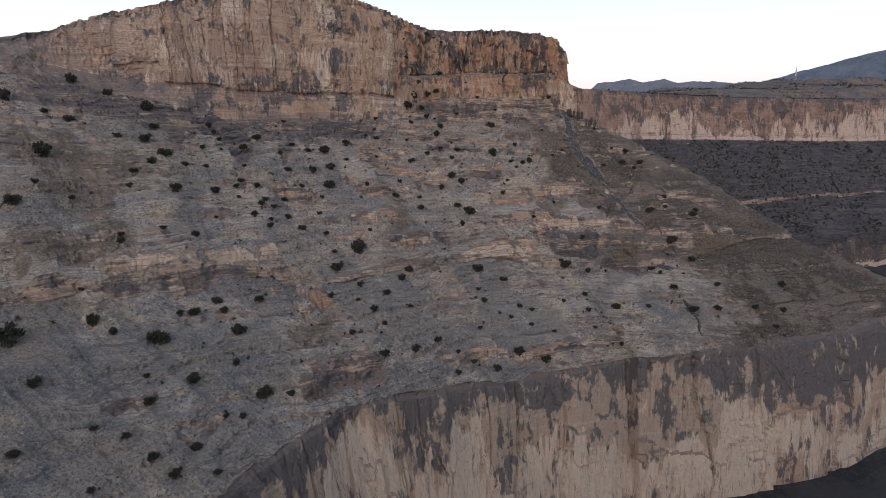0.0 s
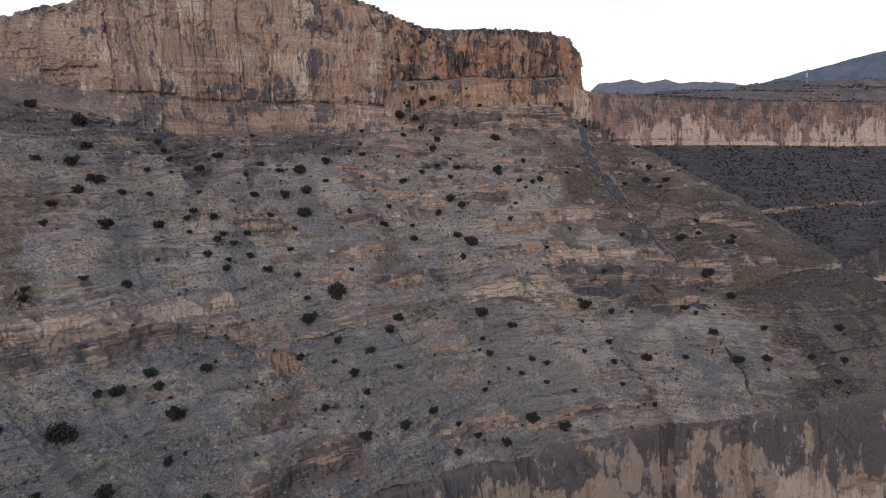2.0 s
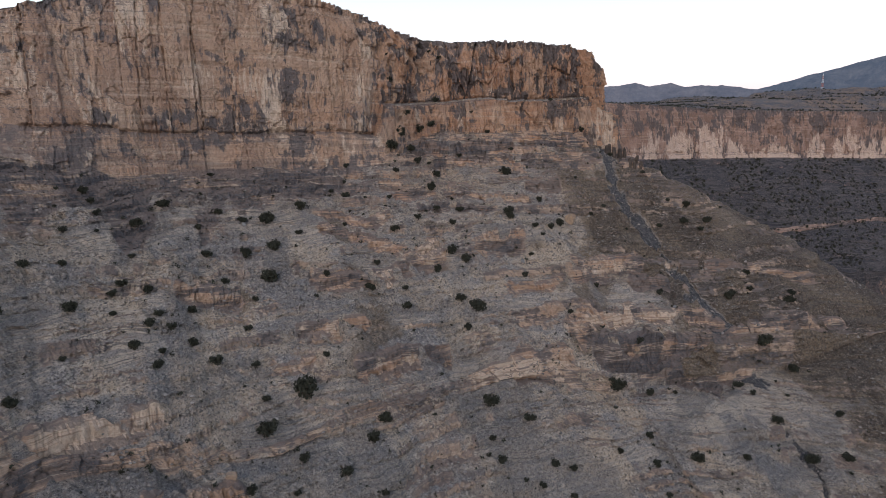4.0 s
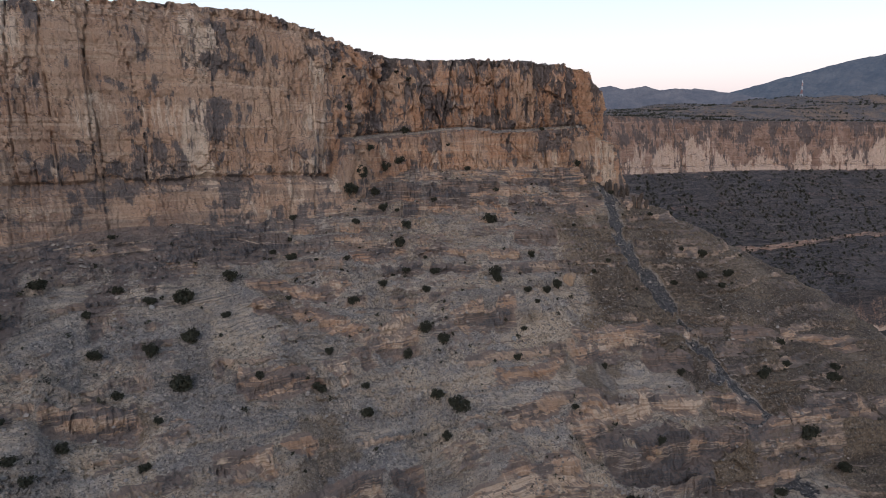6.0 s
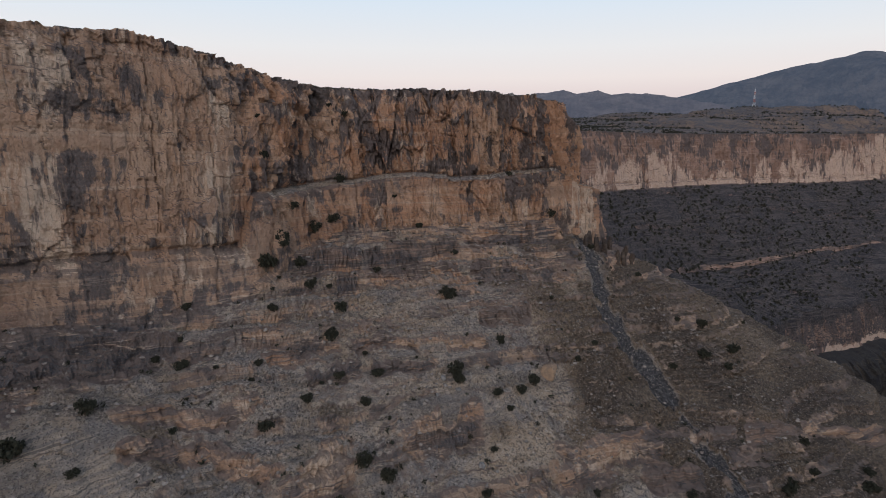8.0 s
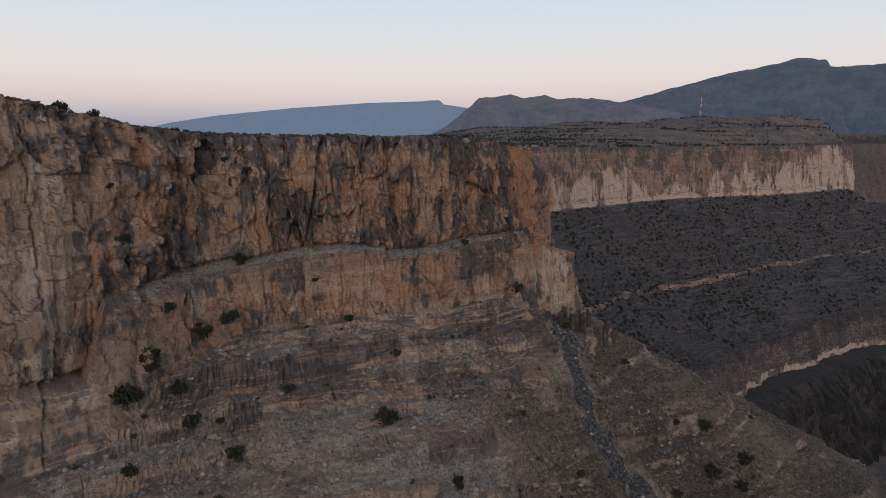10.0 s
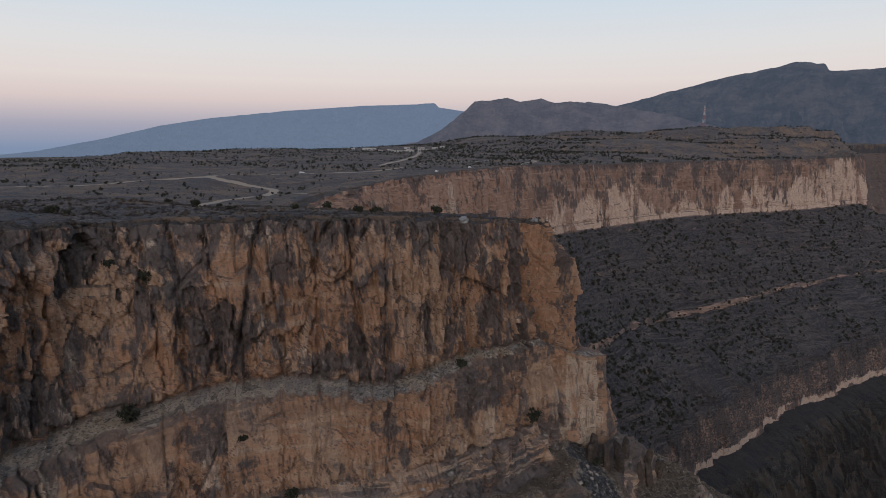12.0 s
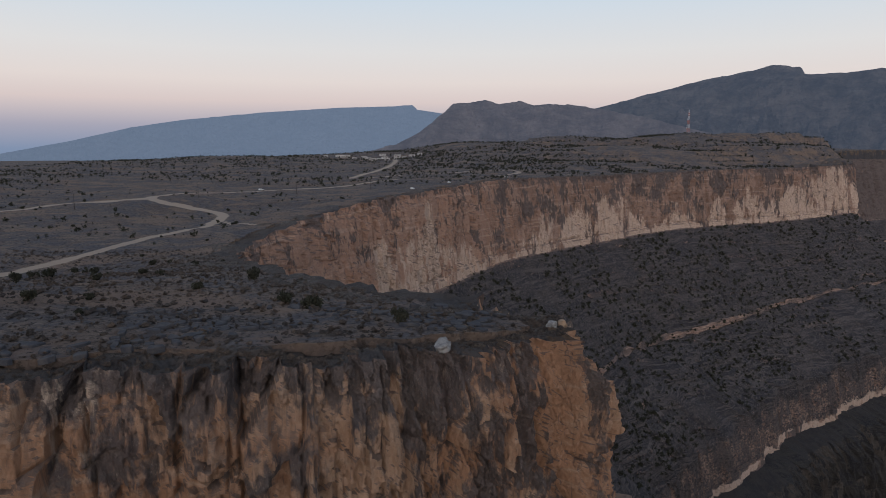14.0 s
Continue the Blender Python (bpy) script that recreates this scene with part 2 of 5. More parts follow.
def plateau_material():
    k = Mat("plateau_ground")
    col = gravel_color(k, (0.112, 0.101, 0.104), (0.15, 0.115, 0.098), (0.28, 0.222, 0.185))
    slab = k.noise(k.scaled(0.12, 0.12, 0.12, 6, 0.1), 6, 0.68)
    col = k.mix(k.remap(slab, 0.49, 0.58, 0.0, 0.7), col, (0.094, 0.096, 0.112))
    dirt = k.noise(k.scaled(0.03, 0.045, 0.02, 20, 0.03), 5, 0.62)
    col = k.mix(k.remap(dirt, 0.50, 0.63, 0.0, 0.7), col, (0.235, 0.165, 0.125))
    speck = k.noise(k.scaled(0.9, 0.9, 0.9), 5, 0.7)
    col = k.mix(k.remap(speck, 0.54, 0.62, 0.0, 0.85), col, (0.022, 0.023, 0.022))
    col = k.mix(k.remap(speck, 0.42, 0.32, 0.0, 0.6), col, (0.20, 0.165, 0.14))
    up = k.n.new("ShaderNodeSeparateXYZ")
    k.l.new(k.n.new("ShaderNodeNewGeometry").outputs["Normal"], up.inputs[0])
    col = k.mix(k.remap(up.outputs[2], 0.90, 0.72, 0.0, 0.45), col, k.mix(k.remap(slab, 0.4, 0.6), (0.25, 0.175, 0.13), (0.12, 0.095, 0.08)))
    tr = k.attr("track")
    edge = k.noise(k.scaled(0.3, 0.3, 0.3), 4, 0.6)
    fac = k.remap(k.math("ADD", tr, k.math("SUBTRACT", k.math("MULTIPLY", edge, 0.9), 0.45)), 0.32, 0.68)
    col = k.mix(k.math("MULTIPLY", fac, 0.92), col, (0.42, 0.335, 0.265))
    h = k.noise(k.scaled(0.8, 0.8, 0.8), 7, 0.72)
    return k.done(col, k.bump(h, 1.2, 0.9))


M_PLAT = plateau_material()


def plain_material(name, a, b, scale, rough=0.9):
    k = Mat(name, rough)
    col = k.mix(k.remap(k.noise(k.scaled(scale, scale, scale), 5, 0.65), 0.3, 0.7), a, b)
    return k.done(col)


M_LEAF = plain_material("dry_shrub_leaves", (0.022, 0.025, 0.018), (0.06, 0.058, 0.042), 1.5)
M_STEM = plain_material("shrub_wood", (0.07, 0.055, 0.042), (0.12, 0.1, 0.08), 2.0)
M_STONE = plain_material("loose_pale_stone", (0.36, 0.31, 0.27), (0.11, 0.10, 0.095), 0.5)
M_WHITE = plain_material("white_plaster", (0.52, 0.50, 0.48), (0.32, 0.30, 0.28), 0.15)
M_DARK = plain_material("dark_opening", (0.02, 0.02, 0.022), (0.04, 0.04, 0.042), 0.4, 0.4)
M_CARW = plain_material("white_car_paint", (0.75, 0.75, 0.75), (0.68, 0.68, 0.68), 0.6, 0.3)
M_STEELR = plain_material("red_tower_steel", (0.45, 0.16, 0.12), (0.38, 0.14, 0.1), 0.5, 0.5)
M_STEELW = plain_material("white_tower_steel", (0.68, 0.68, 0.68), (0.55, 0.55, 0.55), 0.5, 0.5)
M_POLE = plain_material("pole_wood", (0.06, 0.05, 0.045), (0.09, 0.08, 0.07), 1.0)


def mountain_material(name, low, high, haze_glow, amount):
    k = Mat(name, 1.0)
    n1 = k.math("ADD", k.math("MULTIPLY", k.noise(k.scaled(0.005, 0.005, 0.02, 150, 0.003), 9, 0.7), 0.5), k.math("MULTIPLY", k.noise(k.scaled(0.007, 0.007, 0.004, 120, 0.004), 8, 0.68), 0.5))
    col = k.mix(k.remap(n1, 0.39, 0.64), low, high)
    # blue emission paints the haze of distance over the range
    k.b.inputs["Emission Color"].default_value = (*haze_glow, 1)
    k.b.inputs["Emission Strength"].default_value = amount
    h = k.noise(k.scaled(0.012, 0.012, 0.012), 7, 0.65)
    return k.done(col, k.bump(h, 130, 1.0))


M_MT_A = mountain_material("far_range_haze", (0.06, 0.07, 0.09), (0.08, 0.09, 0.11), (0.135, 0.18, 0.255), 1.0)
M_MT_B = mountain_material("middle_range_haze", (0.085, 0.072, 0.074), (0.19, 0.16, 0.148), (0.064, 0.077, 0.108), 0.8)
M_MT_C = mountain_material("right_range_haze", (0.055, 0.054, 0.058), (0.145, 0.128, 0.118), (0.052, 0.068, 0.10), 0.8)


# ---- noise in numpy ----
def hash3(i, j, k, seed):
    h = (i.astype(np.int64) * 374761393 + j.astype(np.int64) * 668265263 + k.astype(np.int64) * 2147483647 + seed * 1274126177) & 0xFFFFFFFF
    h = ((h ^ (h >> 13)) * 1274126177) & 0xFFFFFFFF
    h = ((h ^ (h >> 16)) * 2246822519) & 0xFFFFFFFF
    return ((h ^ (h >> 15)) & 0xFFFFFF) / float(0xFFFFFF)


def vnoise(x, y, z, seed=0):
    x, y, z = np.broadcast_arrays(x, y, z)
    xi, yi, zi = np.floor(x), np.floor(y), np.floor(z)
    fx, fy, fz = x - xi, y - yi, z - zi
    fx, fy, fz = (f * f * f * (f * (f * 6 - 15) + 10) for f in (fx, fy, fz))
    out = 0
    for a in (0, 1):
        wa = fx if a else 1 - fx
        for b in (0, 1):
            wb = fy if b else 1 - fy
            for c in (0, 1):
                wc = fz if c else 1 - fz
                out = out + wa * wb * wc * hash3(xi + a, yi + b, zi + c, seed)
    return out


def fbm(x, y, z, octaves=4, seed=0, gain=0.5):
    total, amp, norm = 0, 1.0, 0.0
    for o in range(octaves):
        total = total + amp * (vnoise(x, y, z, seed + o) * 2 - 1)
        norm += amp
        amp *= gain
        x, y, z = x * 2.03 + 7.1, y * 2.03 + 3.7, z * 2.03 + 1.3
    return total / norm


def smooth(a, b, x):
    t = np.clip((x - a) / (b - a), 0, 1)
    return t * t * (3 - 2 * t)


# ---- plan of the canyon wall: stations from the near spur round the bay to the far headland ----
RIM = [(-420, -150, 185), (-385, 100, 185), (-310, 260, 188), (-243, 352, 200), (-205, 374, 216), (-168, 388, 227), (-138, 407, 236.5), (-104, 422, 240.5),
       (-62, 446, 242), (-38, 464, 238), (-20, 490, 232.5), (0, 505, 231), (25, 506, 231), (55, 507, 230.5), (78, 513, 229), (91, 521, 227),
       (95, 533, 226.5), (83, 554, 226), (58, 590, 224), (36, 645, 219), (25, 694, 214), (38, 738, 217), (62, 780, 219), (113, 858, 222),
       (211, 985, 223), (266, 1032, 224), (374, 1100, 222), (530, 1190, 222)]
RIM += [(670, 1240, 223), (810, 1275, 223), (985, 1338, 227), (1046, 1430, 226), (1075, 1540, 224), (1200, 1640, 226), (1500, 1700, 226), (2400, 1800, 226)]
FOOT = [(-400, -150, 150), (-365, 100, 150), (-288, 245, 176), (-226, 330, 184), (-186, 346, 176), (-152, 362, 168), (-126, 388, 161), (-98, 419, 162),
        (-60, 437, 161), (-32, 451, 165), (-16, 470, 173), (2, 486, 180), (25, 491, 179), (54, 495, 179), (81, 511, 178), (99, 519, 169),
        (113, 531, 167), (98, 560, 163), (72, 598, 160), (50, 648, 155), (42, 695, 152), (52, 736, 150), (75, 774, 149), (121, 850, 147),
        (220, 975, 147), (276, 1022, 147), (380, 1089, 146), (532, 1178, 145)]
FOOT += [(667, 1226, 143), (803, 1262, 142), (986, 1325, 142), (1062, 1425, 100), (1110, 1530, 85), (1225, 1600, 85), (1512, 1660, 85), (2404, 1760, 85)]
LEDGE = [(-250, -150, 75), (-230, 100, 80), (-185, 195, 86), (-150, 238, 91), (-125, 260, 89), (-102, 285, 88), (-80, 298, 84), (-55, 314, 81),
         (-22, 340, 82), (0, 358, 82), (21, 375, 82), (48, 386, 79), (77, 387, 72), (112, 402, 76), (154, 414, 79), (205, 426, 82),
         (256, 464, 78), (215, 560, 62), (150, 610, 66), (140, 675, 60), (140, 722, 58), (160, 768, 58), (190, 812, 58), (245, 872, 58),
         (320, 942, 53), (375, 996, 47), (470, 1056, 42), (600, 1100, 45)]
LEDGE += [(725, 1148, 48), (860, 1190, 50), (1035, 1262, 50), (1150, 1390, 50), (1190, 1500, 50), (1290, 1540, 50), (1530, 1590, 50), (2420, 1690, 50)]
LRIM = [(-130, -150, 30), (-104, 70, 33), (-86, 150, 35), (-71, 190, 37), (-59, 216, 37), (-48, 235, 39), (-32, 255, 38), (-17, 269, 35),
        (-2, 279, 34), (16, 296, 31), (33, 307, 27), (62, 321, 27), (102, 337, 28), (142, 338, 32), (182, 346, 35), (230, 362, 37),
        (365, 446, 34), (385, 535, 12), (335, 600, 5), (312, 690, -8), (302, 760, -15), (306, 812, -20), (318, 848, -24), (352, 882, -26),
        (424, 925, -22), (498, 962, -18), (586, 1006, -13), (699, 1043, -9)]
LRIM += [(800, 1075, -8), (930, 1120, -8), (1090, 1190, -8), (1250, 1350, -8), (1310, 1440, -10), (1380, 1480, -10), (1560, 1510, -10), (2440, 1600, -10)]


# shrubs on the slope: place in plan and radius
SHRUBS_A = [(-211, 311, 3.0), (-194, 315, 1.9), (-184, 317, 2.5), (-180, 287, 4.1), (-179, 346, 2.7), (-176, 258, 2.8), (-174, 271, 1.5), (-162, 276, 1.7), (-161, 319, 2.2), (-160, 350, 3.1), (-152, 212, 4.3), (-152, 340, 2.1), (-151, 325, 2.6), (-147, 302, 1.9), (-144, 292, 1.3), (-143, 314, 2.2), (-140, 321, 3.4), (-139, 270, 1.7), (-137, 200, 1.9), (-137, 266, 1.7), (-133, 232, 2.6), (-133, 366, 1.6), (-132, 326, 2.0), (-130, 345, 1.5), (-130, 365, 1.3), (-129, 305, 2.7), (-126, 172, 2.1), (-126, 360, 1.6), (-125, 281, 1.5), (-124, 229, 1.5)]
SHRUBS_B = [(-124, 334, 1.5), (-116, 322, 2.3), (-114, 289, 2.1), (-114, 365, 2.3), (-113, 191, 1.5), (-112, 238, 4.0), (-111, 308, 1.1), (-111, 382, 2.7), (-109, 255, 1.4), (-109, 335, 1.5), (-109, 350, 1.2), (-108, 218, 1.2), (-108, 339, 1.8), (-106, 329, 1.2), (-105, 259, 2.4), (-104, 171, 1.3), (-103, 209, 2.2), (-102, 191, 1.5), (-101, 343, 1.8), (-100, 270, 2.2), (-97, 381, 1.3), (-96, 321, 1.7), (-95, 266, 2.0), (-95, 330, 1.8), (-94, 227, 2.1), (-94, 336, 1.8), (-93, 188, 2.0), (-93, 394, 1.7), (-91, 371, 2.3), (-89, 333, 1.8)]
SHRUBS_C = [(-88, 319, 1.7), (-87, 258, 3.3), (-87, 344, 1.8), (-85, 185, 2.0), (-84, 201, 2.1), (-84, 244, 1.4), (-83, 278, 2.0), (-83, 393, 1.7), (-82, 332, 1.8), (-81, 363, 1.9), (-80, 219, 1.3), (-77, 377, 2.3), (-75, 194, 1.7), (-75, 222, 1.3), (-74, 331, 2.4), (-74, 398, 3.3), (-71, 236, 3.3), (-69, 349, 1.6), (-69, 360, 1.3), (-68, 385, 2.7), (-66, 371, 3.3), (-63, 337, 1.8), (-62, 410, 2.2), (-61, 240, 1.6), (-60, 396, 1.5), (-57, 327, 1.5), (-55, 300, 1.7), (-54, 318, 2.9), (-52, 430, 1.3), (-47, 436, 1.6)]
SHRUBS_D = [(-45, 333, 3.6), (-45, 377, 1.3), (-45, 430, 1.9), (-43, 413, 1.2), (-42, 282, 1.6), (-42, 304, 1.1), (-42, 315, 1.7), (-42, 422, 0.8), (-40, 346, 1.3), (-36, 430, 1.0), (-34, 302, 1.7), (-30, 386, 1.4), (-29, 315, 2.0), (-28, 296, 1.6), (-27, 277, 2.6), (-27, 398, 1.8), (-26, 431, 1.1), (-24, 433, 1.3), (-22, 329, 2.1), (-22, 448, 1.7), (-21, 420, 2.3), (-19, 338, 2.5), (-17, 314, 1.4), (-16, 467, 2.3), (-14, 390, 1.7), (-13, 289, 2.2), (-13, 382, 2.1), (-12, 461, 1.9), (-10, 426, 1.7), (-6, 464, 1.1)]
SHRUBS_E = [(-4, 444, 2.1), (-3, 301, 2.2), (-2, 435, 1.7), (-2, 458, 2.4), (-1, 407, 1.8), (5, 416, 2.5), (6, 429, 1.5), (6, 443, 0.9), (8, 296, 1.9), (8, 305, 1.4), (9, 396, 2.1), (9, 439, 2.2), (10, 472, 1.4), (12, 413, 2.1), (16, 307, 1.7), (16, 394, 3.5), (20, 326, 1.2), (20, 352, 1.6), (20, 364, 3.0), (23, 344, 1.9), (26, 490, 1.5), (28, 311, 2.0), (34, 443, 2.7), (34, 468, 2.8), (35, 362, 2.3), (35, 440, 2.1), (38, 342, 1.6), (39, 414, 1.5), (39, 485, 1.5), (41, 325, 2.7)]
SHRUBS_F = [(43, 425, 1.3), (44, 350, 1.9), (47, 439, 1.6), (50, 435, 1.2), (51, 352, 1.6), (51, 457, 1.9), (55, 442, 1.6), (56, 329, 2.5), (58, 402, 1.4), (60, 447, 2.0), (62, 341, 1.3), (74, 422, 1.3), (76, 385, 3.2), (78, 456, 1.2), (85, 359, 2.0), (85, 369, 1.7), (86, 462, 1.2), (87, 350, 1.6), (89, 402, 2.2), (91, 388, 1.8), (101, 513, 1.7), (102, 345, 2.2), (102, 361, 2.7), (105, 424, 1.5), (117, 465, 1.7), (121, 360, 1.7), (127, 484, 1.6), (132, 470, 2.3), (135, 400, 2.2), (138, 394, 1.4)]
SHRUBS_G = [(138, 485, 2.1), (140, 427, 2.3), (140, 467, 1.7), (142, 379, 2.4), (143, 431, 1.8), (147, 476, 2.2), (150, 365, 2.7), (150, 412, 3.7), (155, 443, 2.4), (163, 408, 2.2), (164, 364, 2.4), (170, 383, 1.8), (171, 431, 3.1), (175, 436, 1.7), (186, 365, 1.7), (195, 356, 2.0), (204, 368, 2.4), (212, 386, 2.1)]
SHRUBS_CLIFF = [(-198, 345, 170, 3.2), (-20, 455, 178, 2.0), (-6, 487, 182, 2.9), (-44, 426, 160, 1.8), (-1, 504, 220, 2.2), (-7, 501, 224, 1.3), (-3, 494, 195, 2.5), (-18, 472, 189, 2.5), (-12, 478, 180, 2.9), (-21, 464, 178, 2.7), (-24, 451, 171, 4.5), (46, 508, 200, 2.3), (63, 509, 196, 2.0), (83, 511, 180, 2.1), (-29, 474, 219, 1.4), (-26, 473, 206, 1.9), (17, 498, 190, 1.3)]


def spline(points, tau):
    """Catmull-Rom through the points, at the numbers tau."""
    p = np.array(points, float)
    n = len(p)
    i = np.clip(np.floor(tau).astype(int), 0, n - 2)
    f = (tau - i)[:, None]
    p0, p1, p2, p3 = p[np.maximum(i - 1, 0)], p[i], p[i + 1], p[np.minimum(i + 2, n - 1)]
    return 0.5 * (2 * p1 + (p2 - p0) * f + (2 * p0 - 5 * p1 + 4 * p2 - p3) * f ** 2 + (3 * p1 - p0 - 3 * p2 + p3) * f ** 3)


HIGH = [(-150, 480, 228), (-60, 500, 237), (-20, 540, 232), (30, 560, 228), (-31, 655, 215), (-80, 640, 217), (-1, 800, 214), (0, 852, 214), (-44, 900, 222),
        (-120, 860, 219), (80, 980, 219), (-300, 900, 212), (-212, 1082, 224), (-322, 1361, 222), (-198, 1401, 234), (-35, 1528, 238), (86, 1580, 235)]
HIGH += [(241, 1665, 243), (429, 1725, 262), (615, 1710, 276), (300, 1250, 226), (420, 1300, 234), (600, 1480, 256), (776, 1505, 280), (985, 1430, 276), (850, 1475, 281), (910, 1452, 281), (950, 1440, 281), (820, 1420, 262), (900, 1400, 258), (700, 1500, 275), (700, 1400, 252), (550, 1440, 250), (960, 1400, 256),
         (1050, 1620, 276), (980, 1814, 284), (900, 1720, 282), (1060, 1830, 280), (140, 1530, 232), (-300, 500, 190), (-420, 300, 175), (-700, 1000, 150), (-600, 1900, 80)]
HIGH += [(0, 2300, 40), (-1500, 1500, 20), (-2200, 500, 30), (-3000, 3000, -80), (0, 4800, -100), (-3000, -150, 50), (1000, 2300, 150), (1200, 3200, 50), (3500, 4000, 0)]
_p = np.array(HIGH + [tuple(q) for q in spline(RIM, np.arange(2, 33, 0.5))], float)


def plateau_height(x, y):
    """Height of the plateau, from its rim and some places inland."""
    x, y = np.asarray(x, float), np.asarray(y, float)
    num, den = 0.0, 0.0
    for px, py, pz in _p:
        w = 1.0 / (((x - px) ** 2 + (y - py) ** 2) + 60.0) ** 1.6
        num, den = num + w * pz, den + w
    return num / den


def station_steps(spans):
    """Station numbers at even steps of length; spans: first, last station and step."""
    out = []
    for a, b, step in spans:
        t = np.linspace(a, b, 4000)
        q = spline(FOOT, t)
        run = np.concatenate([[0], np.cumsum(np.linalg.norm(np.diff(q[:, :2], axis=0), axis=1))])
        count = max(int(run[-1] / step), 2)
        out.append(np.interp(np.linspace(0, run[-1], count + 1)[:-1], run, t))
    out.append(np.array([spans[-1][1]], float))
    return np.concatenate(out)


def cells(a, z, width, height, seed):
    """Broken blocks, width by height: a random value for each, the nearness to its upright joint, and a value for the column."""
    a = a + width * 0.9 * fbm(a / (width * 2.5), z / (height * 2.0), a * 0 + seed, 2, seed) + min(width * 0.15, 0.7) * fbm(a / 2.0, z / 2.5, a * 0, 2, seed + 1)
    col = np.floor(a / width)
    near = np.abs(a / width - col - 0.5) * 2
    zz = z / height + hash3(col, col * 0, col * 0, seed + 5) + 0.35 * fbm(a / 9, z / 9, a * 0, 2, seed + 3)
    row = np.floor(zz)
    return hash3(col, row, col * 0, seed + 9), near, hash3(col, col * 0 + 1, col * 0, seed + 11)


def facets(a, z, width, height, seed):
    """Tilted flat pieces of broken rock, width by height: their relief, and the nearness to their edges."""
    u, t = a / width, z / height
    u = u + 0.13 * fbm(u * 1.7, t * 1.7, u * 0, 2, seed)
    t = t + 0.13 * fbm(u * 1.7, t * 1.7, u * 0 + 5, 2, seed + 1)
    iu, it = np.floor(u), np.floor(t)
    f1, f2 = np.full(u.shape, 9.0), np.full(u.shape, 9.0)
    val, key = np.zeros(u.shape), np.zeros(u.shape)
    for i in (-1, 0, 1):
        for j in (-1, 0, 1):
            ci, cj = iu + i, it + j
            du = u - ci - 0.1 - 0.8 * hash3(ci, cj, ci * 0, seed + 2)
            dt = t - cj - 0.1 - 0.8 * hash3(ci, cj, ci * 0, seed + 3)
            q = np.sqrt(du * du + dt * dt)
            h = hash3(ci, cj, ci * 0, seed + 4)
            ga, gt = hash3(ci, cj, ci * 0, seed + 5) - 0.5, hash3(ci, cj, ci * 0, seed + 6) - 0.5
            new_one = q < f1
            f2 = np.where(new_one, f1, np.minimum(f2, q))
            val = np.where(new_one, h - 0.5 + 1.5 * ga * du + 1.1 * gt * dt, val)
            key = np.where(new_one, hash3(ci, cj, ci * 0, seed + 7), key)
            f1 = np.minimum(f1, q)
    return val, f2 - f1, key


def mesh_grid(name, P, attrs, mat, label, smooth_faces=False):
    """One object from a grid of points."""
    r, c = P.shape[:2]
    idx = np.arange(r * c).reshape(r, c)
    q = np.stack([idx[:-1, :-1], idx[1:, :-1], idx[1:, 1:], idx[:-1, 1:]], -1).reshape(-1, 4)
    me = bpy.data.meshes.new(name)
    me.vertices.add(r * c)
    me.vertices.foreach_set("co", P.reshape(-1).astype(np.float32))
    me.loops.add(len(q) * 4)
    me.loops.foreach_set("vertex_index", q.reshape(-1).astype(np.int32))
    me.polygons.add(len(q))
    me.polygons.foreach_set("loop_start", np.arange(0, len(q) * 4, 4, dtype=np.int32))
    me.polygons.foreach_set("use_smooth", np.full(len(q), smooth_faces))
    for key, v in attrs.items():
        at = me.attributes.new(key, "FLOAT", "POINT")
        at.data.foreach_set("value", np.ascontiguousarray(v).reshape(-1).astype(np.float32))
    me.materials.append(mat)
    me.update(calc_edges=True)
    ob = new(name, me)
    return tagged(ob, label, "canyon wall", "", "structure")


CHUTES = [([(98, 512), (95, 492), (95, 476), (101, 466), (108, 458), (114, 447), (121, 433), (129, 416), (139, 408), (143, 397)], 5.6), ([(143, 397), (145, 378), (149, 360), (147, 346)], 3.2)]


def chute_mask(x, y):
    best = np.zeros(np.shape(x))
    wob = 5.5 * fbm(x / 14, y / 14, x * 0, 4, 91) + 2.5 * fbm(x / 2.5, y / 2.5, x * 0, 3, 93) + 1.0
    for pts, half in CHUTES:
        for (x1, y1), (x2, y2) in zip(pts[:-1], pts[1:]):
            dx, dy = x2 - x1, y2 - y1
            t = np.clip(((x - x1) * dx + (y - y1) * dy) / (dx * dx + dy * dy), 0, 1)
            d = np.hypot(x - x1 - t * dx, y - y1 - t * dy) + wob
            best = np.maximum(best, 1 - smooth(half * 0.3, half * 1.5, d))
    return best


SWELLS = [(118, 458, 24, -7.5), (66, 455, 18, -3.0), (8, 462, 14, -3.0), (-30, 412, 20, -5.0), (-80, 366, 16, -2.0), (-66, 378, 16, 2.0), (-27, 279, 16, 7.0), (-50, 258, 14, 4.0), (187, 372, 22, 4.0), (145, 497, 14, 4.0)]


